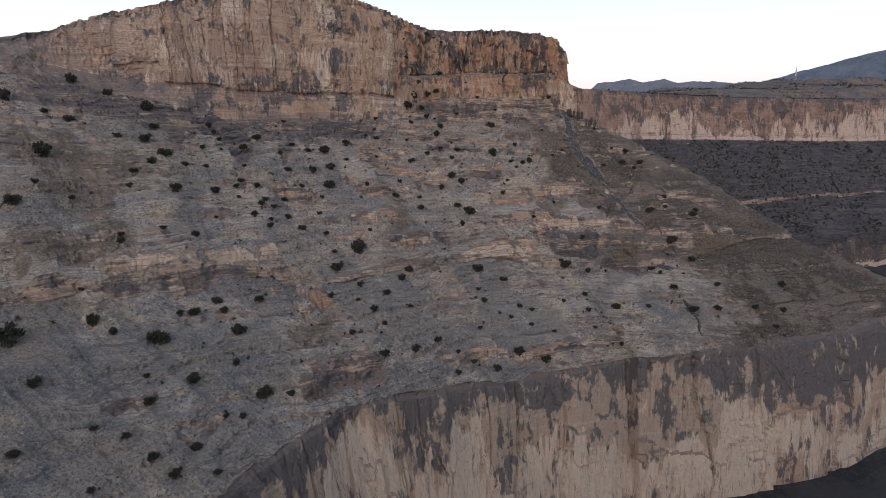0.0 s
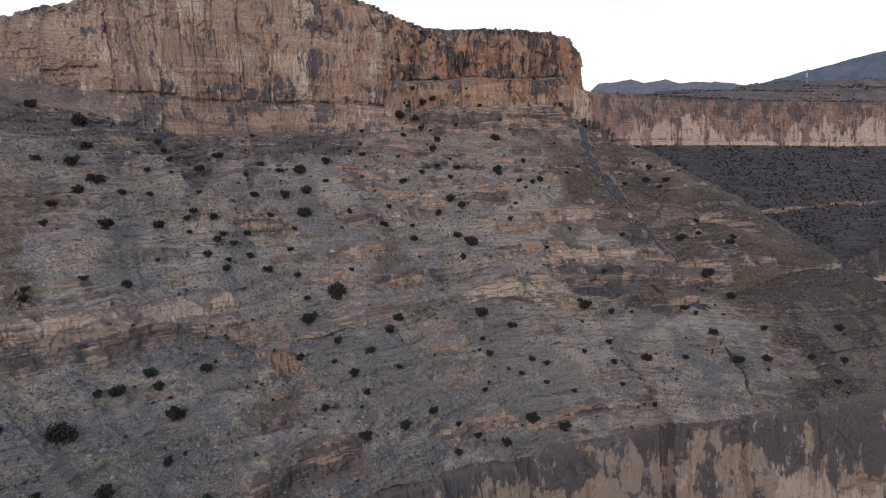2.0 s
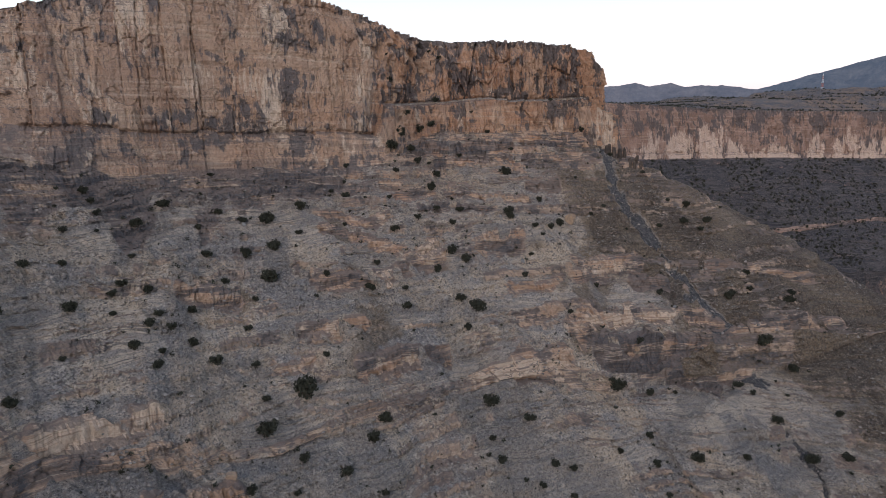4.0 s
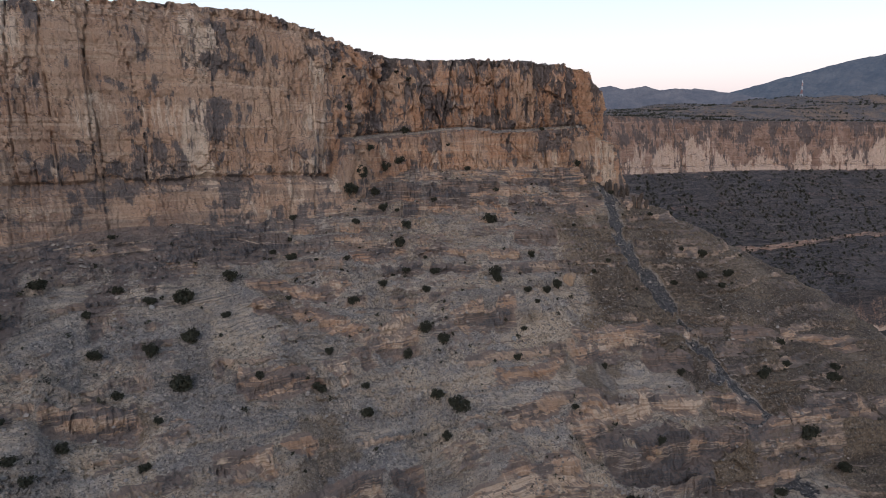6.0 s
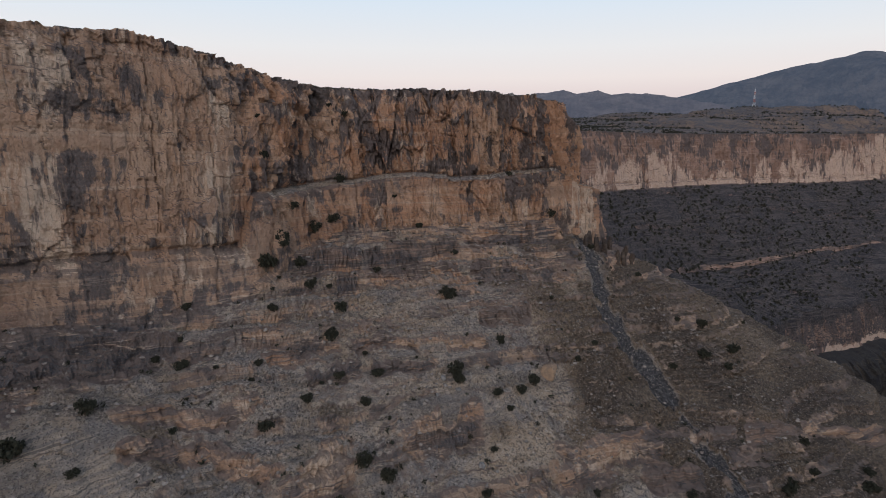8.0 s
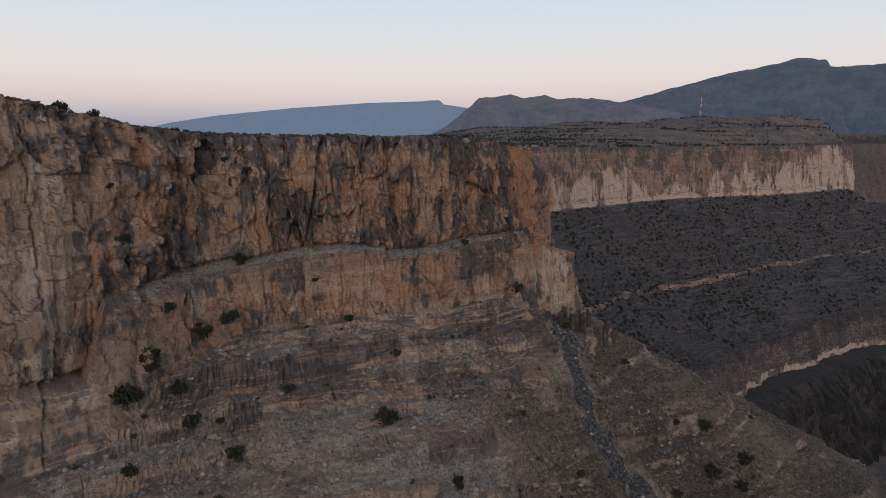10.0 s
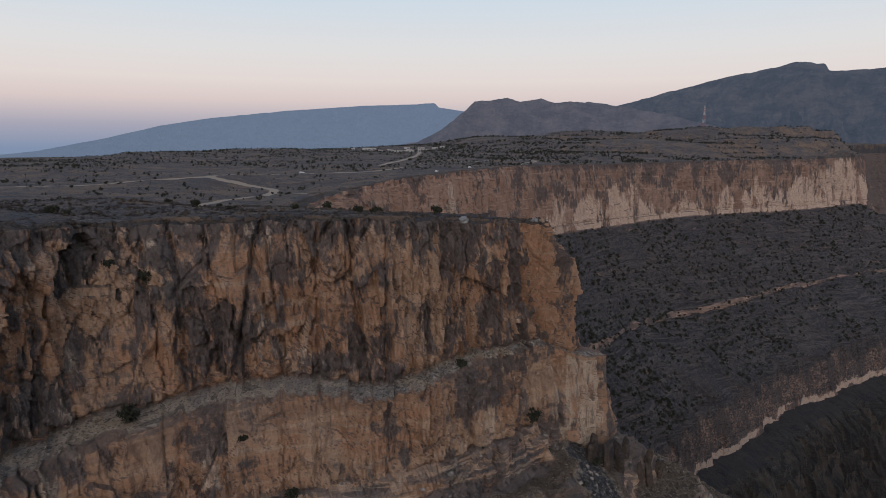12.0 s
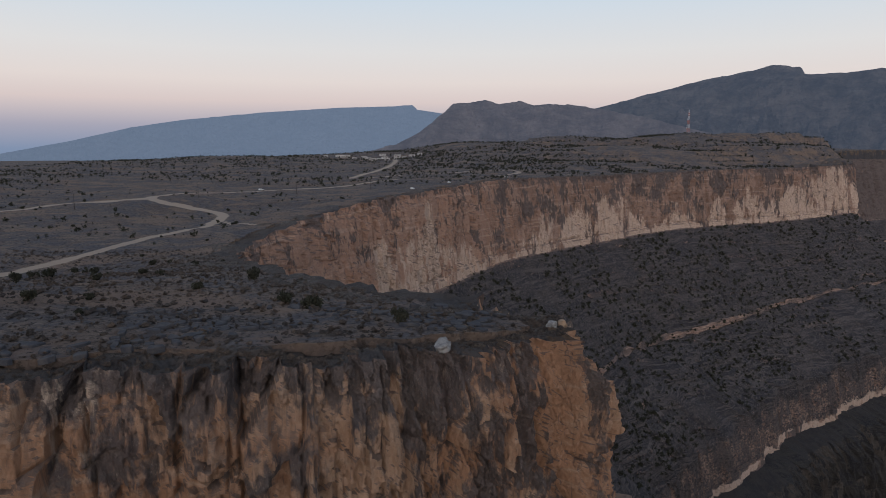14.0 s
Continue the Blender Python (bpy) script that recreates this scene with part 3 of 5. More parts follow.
# ledges of bare rock, fans of grey scree and patches of earth on the slope: their lines in plan, with height and colour, or half width
CRAGS_A = [([(-137.4, 256.7), (-117.8, 268.2), (-101.7, 291.6), (-84.0, 303.8)], 3.5, "pale"), ([(-75.7, 285.2), (-66.8, 286.1), (-58.5, 297.6)], 5, "tan"), ([(-56.5, 245.7), (-45.0, 260.3), (-29.5, 271.7)], 4.5, "rust"), ([(-87.7, 202.4), (-80.4, 217.3)], 2, "tan"), ([(-112.3, 199.8), (-103.2, 210.7)], 1.5, "tan")]
CRAGS_B = [([(-1.1, 295.5), (25.7, 319.9), (67.7, 336.4), (100.5, 347.2)], 1.5, "tan"), ([(217.5, 370.4), (256.5, 388.4), (286.8, 401.4)], 1.5, "pale"), ([(-27.5, 349.2), (-14.1, 361.5), (3.0, 371.0)], 3, "tan"), ([(63.9, 402.1), (87.9, 413.7), (124.7, 416.6)], 2, "tan"), ([(69.4, 395.6), (96.8, 403.8)], 5, "dark"), ([(94.8, 403.4), (129.7, 405.8), (144.0, 411.4)], 5, "rust"), ([(-54.6, 376.6), (-43.2, 378.3), (-28.4, 388.5), (-16.6, 399.0), (0.8, 414.8)], 2.6, "tan"), ([(-65.3, 334.9), (-55.0, 339.3), (-46.0, 344.6)], 1.2, "pale")]
CRAGS_C = [([(-91.9, 349.8), (-85.0, 353.7), (-75.4, 356.4)], 4, "rust"), ([(32.7, 407.0), (52.0, 413.2), (59.3, 420.7)], 1.6, "tan"), ([(77.4, 430.8), (108.8, 442.2), (140.9, 444.6)], 1.2, "tan"), ([(19.8, 422.3), (37.4, 429.8)], 2.5, "rust"), ([(36.1, 396.9), (50.5, 403.3)], 2, "tan"), ([(147.8, 414.4), (176.2, 421.9), (196.2, 429.7)], 3, "rust"), ([(-50.2, 356.0), (-39.5, 357.5), (-29.6, 366.1)], 1.6, "tan")]
CRAGS_D = [([(-21.1, 433.9), (-8.7, 440.7), (11.8, 448.0), (43.8, 454.8)], 1.3, "rust"), ([(-8.3, 434.4), (8.1, 440.2), (25.9, 445.0)], 1.0, "dark"), ([(-86.3, 420.7), (-68.6, 427.1), (-48.9, 434.2)], 2.5, "dark"), ([(-84.5, 416.4), (-70.7, 421.1), (-60.8, 424.4)], 2.5, "dark"), ([(-54.1, 412.1), (-38.3, 418.9), (-25.8, 423.2)], 1.5, "tan"), ([(22.3, 423.7), (31.2, 429.0), (38.5, 432.8)], 2.5, "tan"), ([(-13.6, 405.5), (-2.8, 416.6), (-0.8, 420.7)], 2.0, "tan")]
CRAGS_E = [([(47.0, 462.6), (62.0, 466.9)], 2.0, "rust"), ([(65.6, 427.8), (83.9, 433.7), (97.5, 434.8)], 1.5, "tan"), ([(64.4, 423.5), (85.4, 432.3), (94.6, 432.2)], 2.6, "tan"), ([(-15.9, 467.5), (12.7, 478.3), (61.1, 493.1), (84.4, 507.2)], 2.4, "rust"), ([(-4.7, 465.2), (20.5, 473.7), (58.8, 481.9)], 1.5, "dark"), ([(-18.2, 408.4), (-32.9, 413.1), (-50.5, 404.6)], 1.5, "tan"), ([(135.6, 443.3), (163.3, 449.4), (195.8, 455.8)], 1.5, "tan")]
CRAGS_F = [([(75.1, 393.0), (95.6, 397.8), (123.7, 400.2)], 4, "dark"), ([(32.6, 381.0), (43.6, 385.3), (54.8, 388.7)], 3, "rust"), ([(58.0, 397.2), (66.4, 398.2)], 3, "tan"), ([(94.2, 429.0), (112.9, 428.8)], 2.5, "rust"), ([(149.5, 415.1), (172.8, 416.6)], 1.5, "tan"), ([(117.0, 416.5), (129.4, 413.2)], 2, "rust"), ([(62.1, 399.5), (76.7, 407.5), (86.9, 412.9)], 2, "pale")]
FANS_A = [([(-122.9, 384.5), (-109.7, 372.0), (-112.7, 349.6)], 6), ([(-131.5, 319.4), (-122.7, 317.1), (-120.2, 294.7), (-114.4, 292.5)], 6), ([(-54.4, 324.4), (-36.3, 319.2), (-24.1, 311.6), (-11.0, 303.0)], 6), ([(-58.4, 313.5), (-40.0, 301.2)], 6), ([(-26.0, 298.2), (0.3, 311.9)], 6), ([(-137.5, 202.9), (-119.5, 219.3), (-100.8, 238.2), (-78.5, 251.9)], 17), ([(-119.0, 175.9), (-89.5, 192.7), (-69.3, 216.8)], 16), ([(28.1, 355.8), (53.6, 349.0), (67.9, 338.0)], 10), ([(54.1, 328.5), (21.8, 306.0)], 7)]
FANS_B = [([(92.8, 365.4), (113.1, 392.2)], 6), ([(-99.8, 399.5), (-60.5, 419.1)], 5), ([(-111.2, 374.4), (-110.0, 360.4)], 5), ([(-92.4, 363.8), (-91.9, 354.0), (-84.7, 328.8)], 6), ([(-68.1, 390.1), (-64.4, 368.7)], 6), ([(65.8, 435.3), (73.9, 415.2)], 3), ([(20.3, 429.9), (45.0, 431.0)], 5), ([(95.4, 485.8), (102.9, 514.3)], 4)]
EARTH_A = [([(-186.6, 291.1), (-154.5, 298.1), (-159.0, 280.6)], 14), ([(-36.0, 388.0), (-21.5, 373.4), (-29.7, 350.0)], 5), ([(-85.7, 356.8), (-73.5, 358.8)], 3.5), ([(80.4, 451.6), (65.5, 401.8)], 9), ([(130.4, 465.0), (191.6, 459.9), (226.9, 444.9)], 14), ([(-54.0, 286.2), (-65.5, 267.0)], 5), ([(-54.2, 258.6), (-36.4, 270.3)], 5)]
EARTH_B = [([(-161.2, 246.3), (-140.9, 267.3)], 10), ([(-30.2, 370.6), (-18.7, 371.1), (-25.2, 359.8)], 5), ([(-86.7, 358.3), (-72.0, 356.9)], 4), ([(25.1, 428.0), (34.8, 427.6)], 3), ([(-3.1, 423.5), (-0.0, 425.9)], 4), ([(115.8, 484.2), (147.2, 489.3)], 5), ([(-48.8, 411.8), (-42.9, 409.4)], 5)]


def swell(x, y):
    """Broad rises and hollows of the slope."""
    out = np.zeros(np.shape(x))
    for cx, cy, r, dz in SWELLS:
        out = out + dz * np.exp(-((x - cx) ** 2 + (y - cy) ** 2) / (r * r))
    return out


def near_line(x, y, pts):
    """The offset from the nearest place on a line in plan."""
    best = np.full(np.shape(x), 1e9)
    ox, oy = np.zeros(np.shape(x)), np.zeros(np.shape(x))
    for (x1, y1), (x2, y2) in zip(pts[:-1], pts[1:]):
        dx, dy = x2 - x1, y2 - y1
        t = np.clip(((x - x1) * dx + (y - y1) * dy) / (dx * dx + dy * dy), 0, 1)
        qx, qy = x - x1 - t * dx, y - y1 - t * dy
        d = qx * qx + qy * qy
        hit = d < best
        best, ox, oy = np.where(hit, d, best), np.where(hit, qx, ox), np.where(hit, qy, oy)
    return ox, oy


def around(x, y, pts, reach):
    """The block of a grid that lies near a line in plan."""
    px, py = [p[0] for p in pts], [p[1] for p in pts]
    m = (x > min(px) - reach) & (x < max(px) + reach) & (y > min(py) - reach) & (y < max(py) + reach)
    if not m.any():
        return None
    r, c = np.where(m.any(1))[0], np.where(m.any(0))[0]
    return slice(r[0], r[-1] + 1), slice(c[0], c[-1] + 1)


def crags(x, y, down, seed):
    """Steps of bare rock along the ledges: rise, bareness, paleness and dark varnish."""
    rise, bare, light, dark, notch = (np.zeros(x.shape) for _ in range(5))
    for i, (pts, high, kind) in enumerate(CRAGS_A + CRAGS_B + CRAGS_C + CRAGS_D + CRAGS_E + CRAGS_F):
        b = around(x, y, pts, 18)
        if b is None or len(pts) < 2:
            continue
        ox, oy = near_line(x[b], y[b], pts)
        dn = np.broadcast_to(down[None], x.shape + (2,))[b]
        u = -(ox * dn[..., 0] + oy * dn[..., 1]) + 2.2 * fbm(x[b] / 7, y[b] / 7, x[b] * 0, 3, seed + i) + 0.5 * fbm(x[b] / 1.6, y[b] / 1.6, x[b] * 0, 2, seed + i)
        side = np.abs(ox * dn[..., 1] - oy * dn[..., 0])
        w = (1 - smooth(0.5, 6.0, side)) * smooth(0.22, 0.42, vnoise(x[b] / 6, y[b] / 6, x[b] * 0, seed + i + 3) + 0.15)
        rise[b] += w * 0.75 * high * np.tanh(u / 0.7) * np.exp(-(u / 8) ** 2)
        m = w * np.exp(-(u / (0.7 * high + 1.0)) ** 4)
        bare[b] = np.maximum(bare[b], m)
        notch[b] = np.maximum(notch[b], w * np.exp(-((u + 0.9) / 0.6) ** 2) - 0.7 * w * np.exp(-((u - 0.9) / 0.7) ** 2))
        light[b] += m * {"pale": 0.32, "tan": 0.14, "rust": -0.08, "dark": -0.15}[kind]
        dark[b] += m * {"pale": -1.5, "tan": -0.5, "rust": 0.3, "dark": 4.0}[kind]
    return rise, bare, light, dark, notch


def patches(x, y, lines, seed):
    """Ragged strips of ground round lines in plan."""
    out = np.zeros(x.shape)
    for i, (pts, half) in enumerate(lines):
        b = around(x, y, pts, half * 2)
        if b is None or len(pts) < 2:
            continue
        ox, oy = near_line(x[b], y[b], pts)
        d = np.hypot(ox, oy) / half + 0.8 * fbm(x[b] / 9, y[b] / 9, x[b] * 0, 4, seed + i) + 0.25 * fbm(x[b] / 1.5, y[b] / 1.5, x[b] * 0, 2, seed + i)
        out[b] = np.maximum(out[b], 1 - smooth(0.55, 1.15, d))
    return out


def canyon_wall(number, spans, counts, mat, words, near):
    """Rim, cliff, scree slope with ledges, lower cliff and gorge bed, along a run of stations."""
    tau = station_steps(spans)
    R, F, M, L = (spline(q, tau) for q in (RIM, FOOT, LEDGE, LRIM))

    def outward(q):
        t = np.gradient(q[:, :2], axis=0)
        for _ in range(60 if near else 30):
            t[1:-1] = (t[:-2] + 2 * t[1:-1] + t[2:]) / 4
        t /= np.linalg.norm(t, axis=1)[:, None]
        return np.stack([t[:, 1], -t[:, 0]], 1)

    out, outl = outward(R), outward(L)
    run = np.concatenate([[0], np.cumsum(np.linalg.norm(np.diff(L[:, :2], axis=0), axis=1))])
    wild = 3.0 if near else 9.0
    L = L + (np.concatenate([outl * (6.5 * (smooth(12.08, 12.13, tau) - smooth(14.0, 14.05, tau)) - 4.0 * (smooth(9.9, 9.95, tau) - smooth(10.9, 11.3, tau)))[:, None], 1.8 * (smooth(12.08, 12.13, tau) - smooth(14.0, 14.05, tau))[:, None]], 1) if near else 0)
    L = L + np.concatenate([outl * (wild * fbm(run / 28, run * 0, run * 0, 4, 81))[:, None], (0.45 * wild * fbm(run / 20, run * 0, run * 0 + 4, 4, 82))[:, None]], 1)
    arc = np.concatenate([[0], np.cumsum(np.linalg.norm(np.diff(F[:, :2], axis=0), axis=1))]) + 1000 * number
    n_in, n_cl, n_t1, n_m, n_t2, n_lc, n_bed = counts
    T = tau[None, :]
    parts = []

    def add(X, Y, Z, o, d, **marks):
        P = np.stack([X + o[..., 0] * d, Y + o[..., 1] * d, Z + 0 * X], -1)
        parts.append((P, {k: np.broadcast_to(np.asarray(marks.get(k, 0.0), float), X.shape) for k in ("rock", "pale", "tone", "scree", "soil_shade", "layer", "varnish", "panel")}))

    # upper cliff, in two bands with a ledge between
    v = np.linspace(0, 1, n_cl)[:-1, None]
    zl = np.interp(tau, [0, 3, 4, 5, 9.15, 9.4, 10.5, 14.2, 15.2, 16, 40], [181, 191, 184, 180, 177, 193, 196, 200, 192, 190, 180])
    zl = zl if near else F[:, 2] + 10.0
    zl = zl + (1.6 * fbm(arc / 22, arc * 0, arc * 0, 3, 6) + 1.2 * (vnoise(arc / 30, arc * 0, arc * 0, 5) > 0.5) if near else 0)
    vl = ((R[:, 2] - zl) / (R[:, 2] - F[:, 2]))[None, :]
    led = 0.03
    if near:
        g0 = np.interp(tau, [0, 8.6, 9.3, 40], [0.62, 0.62, 0.45, 0.45])[None, :]
        g1 = np.interp(tau, [0, 8.6, 9.3, 40], [0.70, 0.70, 0.85, 0.85])[None, :]
        f = np.where(v < vl, g0 * v / vl, np.where(v < vl + led, g0 + (g1 - g0) * (v - vl) / led, g1 + (1 - g1) * (v - vl - led) / np.maximum(1 - vl - led, 0.02)))
    else:
        f = v + 0 * vl
    X = R[None, :, 0] + (F - R)[None, :, 0] * f
    Y = R[None, :, 1] + (F - R)[None, :, 1] * f
    Z = R[None, :, 2] + (F - R)[None, :, 2] * v
    A = np.broadcast_to(arc[None, :], X.shape)
    Zw = Z + 3 * fbm(A / 40, Z * 0, Z * 0, 2, 17)
    amp = np.interp(tau, [0, 7.6, 8.9, 9.5, 16, 17, 22, 36], [0.5, 0.45, 0.5, 1.1, 1.15, 0.8, 0.75, 0.75])[None, :]
    v0, e0, c0 = facets(A, Zw, 13.0, 38.0, 120)
    v1, e1, c1 = facets(A, Zw, 5.2, 13.0, 130)
    v2, e2, k2 = facets(A, Zw, 2.3, 6.5, 140)
    v3, e3, k3 = facets(A, Zw, 1.0, 2.2, 150)
    k0, n0, r0 = cells(A, Zw, 21.0, 90.0, 20)
    gate = smooth(0.30, 0.65, vnoise(A / 20, Z / 16, Z * 0, 30))
    d = 2.8 * fbm(A / 30, Z / 80, Z * 0, 3, 1) + amp * (3.3 * v0 + 2.3 * v1 * (0.5 + 0.5 * gate) + 2.2 * v2 * (0.3 + 0.7 * gate) + 0.9 * v3 * (0.2 + 0.8 * gate)) - 1.2
    d = d - ((0.8 + 0.7 * smooth(8.8, 9.6, T)) * smooth(0.91, 1.0, n0) * (r0 > 0.45)) - amp * (0.7 * (1 - smooth(0.0, 0.08, e0)) * (c0 > 0.5) + 0.7 * (1 - smooth(0.0, 0.10, e1)) * (c1 > 0.6))
    d = d + 0.6 * amp * fbm(A / 3, Z / 8, Z * 0, 4, 2) + 1.8 * smooth(0.9, 1.05, amp) * (np.abs(fbm(A / 4.5 + 0.08 * Z, Z / 34, Z * 0, 4, 3)) * -2.0 + 0.5) + 0.5 * fbm(A / 120, Zw / 1.8, Z * 0, 3, 4)
    if not near:
        kf, nf, rf = cells(A, Zw, 11.0, 120.0, 27)
        d = d + 3.0 * (kf - 0.5) - 4.0 * smooth(0.84, 1.0, nf) * (rf > 0.5) + 2.0 * fbm(A / 16, Z / 90, Z * 0, 3, 28)
    if near:
        kb, nb, rb = cells(A, Zw, 15.0, 46.0, 24)
        d = d + 2.2 * (kb - 0.5) + 1.4 * (k0 - 0.5) - 1.3 * smooth(0.93, 1.0, nb) * (rb > 0.3)
    lowband = smooth(0, 0.02, v - vl - led)
    d = d * (1 - 0.4 * lowband) - (1.3 + 0.5 * (T < 9.2) * (T > 5) - 0.8 * (T < 5) if near else 1.0) * np.exp(-((v - vl) / 0.012) ** 2)
    crown = 1 - smooth(0, 0.15, v)
    d = d - crown * (0.5 + 2.0 * k2 * k2 * crown + 1.3 * k3 + 0.8 * c1 * crown)
    Z = Z + crown ** 2 * (v2 * 0.7 + v1 * 1.1)
    cliff_rock = 1.0 - 0.75 * np.exp(-((v - vl - led / 2) / (led * 0.6)) ** 2) * (T > 9.6) * (T < 16)
    pale = (0.29 + (T < 9.3) * (0.03 + 0.19 * smooth(0.05, 0.25, fbm(A / 15, Z / 20, Z * 0, 5, 48)) + 0.12 * (c1 - 0.5) - 0.05 * lowband) + 0.12 * (c1 - 0.5) * (T >= 9.3) + 0.32 * lowband * np.exp(-((T - 15.0) / 0.55) ** 2)) if near else np.clip(0.15 + 0.30 * lowband * vnoise(A / 30, Z * 0, Z * 0, 49) + 0.12 * (1 - smooth(22, 25.5, T)) + 0.44 * smooth(0.40, 0.85, v + 0.8 * fbm(A / 70, Z / 200, Z * 0, 4, 44) + 0.22 * fbm(A / 14, Z / 40, Z * 0, 4, 45) + 0.10 * smooth(27, 30.5, T)), 0, 0.62) * (1 - 0.9 * smooth(31.0, 31.4, T))
    cliff = (X, Y, Z, out[None] + 0 * v[..., None], d, cliff_rock, pale + 0 * X)

    # inland edge of the plateau, bent with the broken rim
    w = np.linspace(1, 0, n_in)[:-1, None]
    X0 = R[None, :, 0] - out[None, :, 0] * 24 * w
    Y0 = R[None, :, 1] - out[None, :, 1] * 24 * w
    slab = np.floor(vnoise(X0 / 8, Y0 / 6, X0 * 0, 41) * 4 + 0.5 * vnoise(X0 / 2, Y0 / 2, X0 * 0, 43))
    hump = 0.5 * slab + 0.5 * fbm(X0 / 5, Y0 / 5, X0 * 0, 4, 40)
    Z0 = plateau_height(X0, Y0) + (hump - 1.0) * smooth(0, 0.05, w) - 1.2 * smooth(0.7, 1.0, w)
    k = 1 - smooth(0.0, 0.12, w)
    Z0 = Z0 * (1 - k) + k * cliff[2][0][None, :]
    add(X0, Y0, Z0, out[None] + 0 * w[..., None], cliff[4][0][None, :] * (1 - smooth(0.0, 0.35, w)),
        rock=np.clip(0.8 - w * 1.0 + 0.7 * fbm(X0 / 12, Y0 / 12, X0 * 0, 3, 60), 0, 1), pale=0.15, scree=0.5 * (slab > 1))
    add(*cliff[:5], panel=(0.45 * kb + 0.35 * c0 + 0.2 * c1 - 0.1) * (0.45 + 0.55 * (1 - smooth(8.8, 9.8, T))) if near else 0.0, rock=cliff[5], pale=cliff[6], tone=0.55 * (1 - smooth(8.8, 9.6, T)) * near + (not near) * (1 - smooth(22, 26, T)) + 0.0 * v, layer=lowband * np.where(T > 9.3, 0.25, 0.4) * near, varnish=(0.8 * smooth(9.0, 10.0, T) - 0.6 * lowband * smooth(9.0, 10.0, T) + (1 - smooth(8.6, 9.4, T)) * (3.6 * smooth(0.4, 0.9, vnoise(A / 22, Z / 15, Z * 0, 47)) - 2.1)) * near + (not near) * (6.0 * smooth(31.0, 31.4, T) + 1.1 * (1 - smooth(0.25, 0.6, v + 0.5 * fbm(A / 30, Z * 0, Z * 0, 3, 50))) * smooth(22, 25, T) - 2.2 * (1 - smooth(22, 26, T))) + near * smooth(8.8, 9.8, T) * (1.3 * (c1 - 0.5) + 1.2 * (k2 - 0.5) + 1.2 * (c0 - 0.5) + 3.0 * fbm(A / 9, Z / 12, Z * 0, 4, 99)) * (1 - 0.5 * lowband) + near * (1 - smooth(8.8, 9.8, T)) * 1.2 * (c1 - 0.5) + 2.2 * (1 - smooth(0, 0.11, v)) * (0.4 + vnoise(A / 9, Z / 5, Z * 0, 46)))

    # scree slopes, with a band of rock between them
    base_h = [3, 3, 5, 7, 8, 9, 8, 6, 6, 8, 8.5, 7, 8, 9, 10, 6, 3, 3, 3, 3, 3, 3, 3, 4, 5, 6, 6, 5, 4, 3, 3, 3, 3, 3, 3, 3]
    hb = np.interp(tau, np.arange(len(base_h)), base_h) * np.clip(1.9 * vnoise(arc / 22, arc * 0, arc * 0, 66) + (0.5 * fbm(arc / 5, arc * 0, arc * 0, 3, 67) if near else 0), 0.12 + (0.5 * np.exp(-((tau - 9.9) / 1.3) ** 4) + 0.45 * np.exp(-((tau - 5.6) / 2.2) ** 4)) * near, 1.6 - 0.8 * np.exp(-((tau - 9.9) / 1.3) ** 4) * near)
    M = M + np.array([0, 0, 1.0]) * (4.5 * fbm(arc / 40, arc * 0, arc * 0, 3, 68))[:, None]
    up, down = M + np.array([0, 0, 0.5]) * hb[:, None], M - np.array([0, 0, 0.5]) * hb[:, None]
    down[:, :2] += outl * (0.25 * hb + 0.4)[:, None]

    def scree(a, b, n, upper):
        v = np.linspace(0, 1, n)[:-1, None]
        X = a[None, :, 0] + (b - a)[None, :, 0] * v
        Y = a[None, :, 1] + (b - a)[None, :, 1] * v
        Z = a[None, :, 2] + (b - a)[None, :, 2] * (v - 0.04 * np.sin(v * math.pi))
        A = np.broadcast_to(arc[None, :], X.shape)
        body = np.sin(v * math.pi) ** 0.5
        Z = Z + 4.5 * fbm(X / 50, Y / 50, X * 0, 3, 8) * body - 2.6 * np.abs(fbm(A / 16, v * 2.0, X * 0, 3, 7)) * body
        Z = Z + (swell(X, Y) * body if near else 0)
        ch = smooth(0.22, 0.6, chute_mask(X, Y)) if near else X * 0
        Z = Z - 2.6 * ch * body
        wedge = smooth(13.0, 13.8, T + 0.8 * fbm(X / 20, Y / 20, X * 0, 3, 92)) * near
        steep = X * 0
        foot_cut = X * 0
        warp = (3.5 if near else 5) * fbm(X / 45, Y / 45, X * 0, 2, 9) + 0.03 * X
        zone = (1 - smooth(0.12, 0.30, v)) * smooth(7.5, 9, T) * (upper and near)
        band = (1 - smooth(0.14, 0.32, v + 0.25 * fbm(A / 18, v * 3, X * 0, 3, 95))) * smooth(2.6, 3.6, T) * (1 - smooth(7.9, 8.5, T)) * (upper and near)
        for H, gain, lo, hi, seed in (((6.2, 0.40, 0.56, 0.66, 12), (3.1, 0.46, 0.55, 0.64, 14), (1.4, 0.45, 0.53, 0.62, 23)) if near else ((13.0, 0.2, 0.58, 0.70, 12), (6.0, 0.2, 0.60, 0.70, 14))):
            tt = (Z + warp) / H
            lay, fr = np.floor(tt), tt - np.floor(tt)
            m = vnoise(A / 46 + lay * 13.7, v * 0 + lay * 3.1, A * 0, seed) * 0.72 + vnoise(A / 9 + lay * 5.1, lay, A * 0, seed + 1) * 0.18 + vnoise(A / 2.5 + lay * 9.1, lay, A * 0, seed + 2) * 0.10
            m = m + 0.3 * zone + 0.3 * band + 0.10 * wedge
            m = smooth(lo, hi, m) * (1 - ch)
            Z = Z + (smooth(0.5, 0.9, fr) - fr) * H * (gain + 0.15 * zone) * m
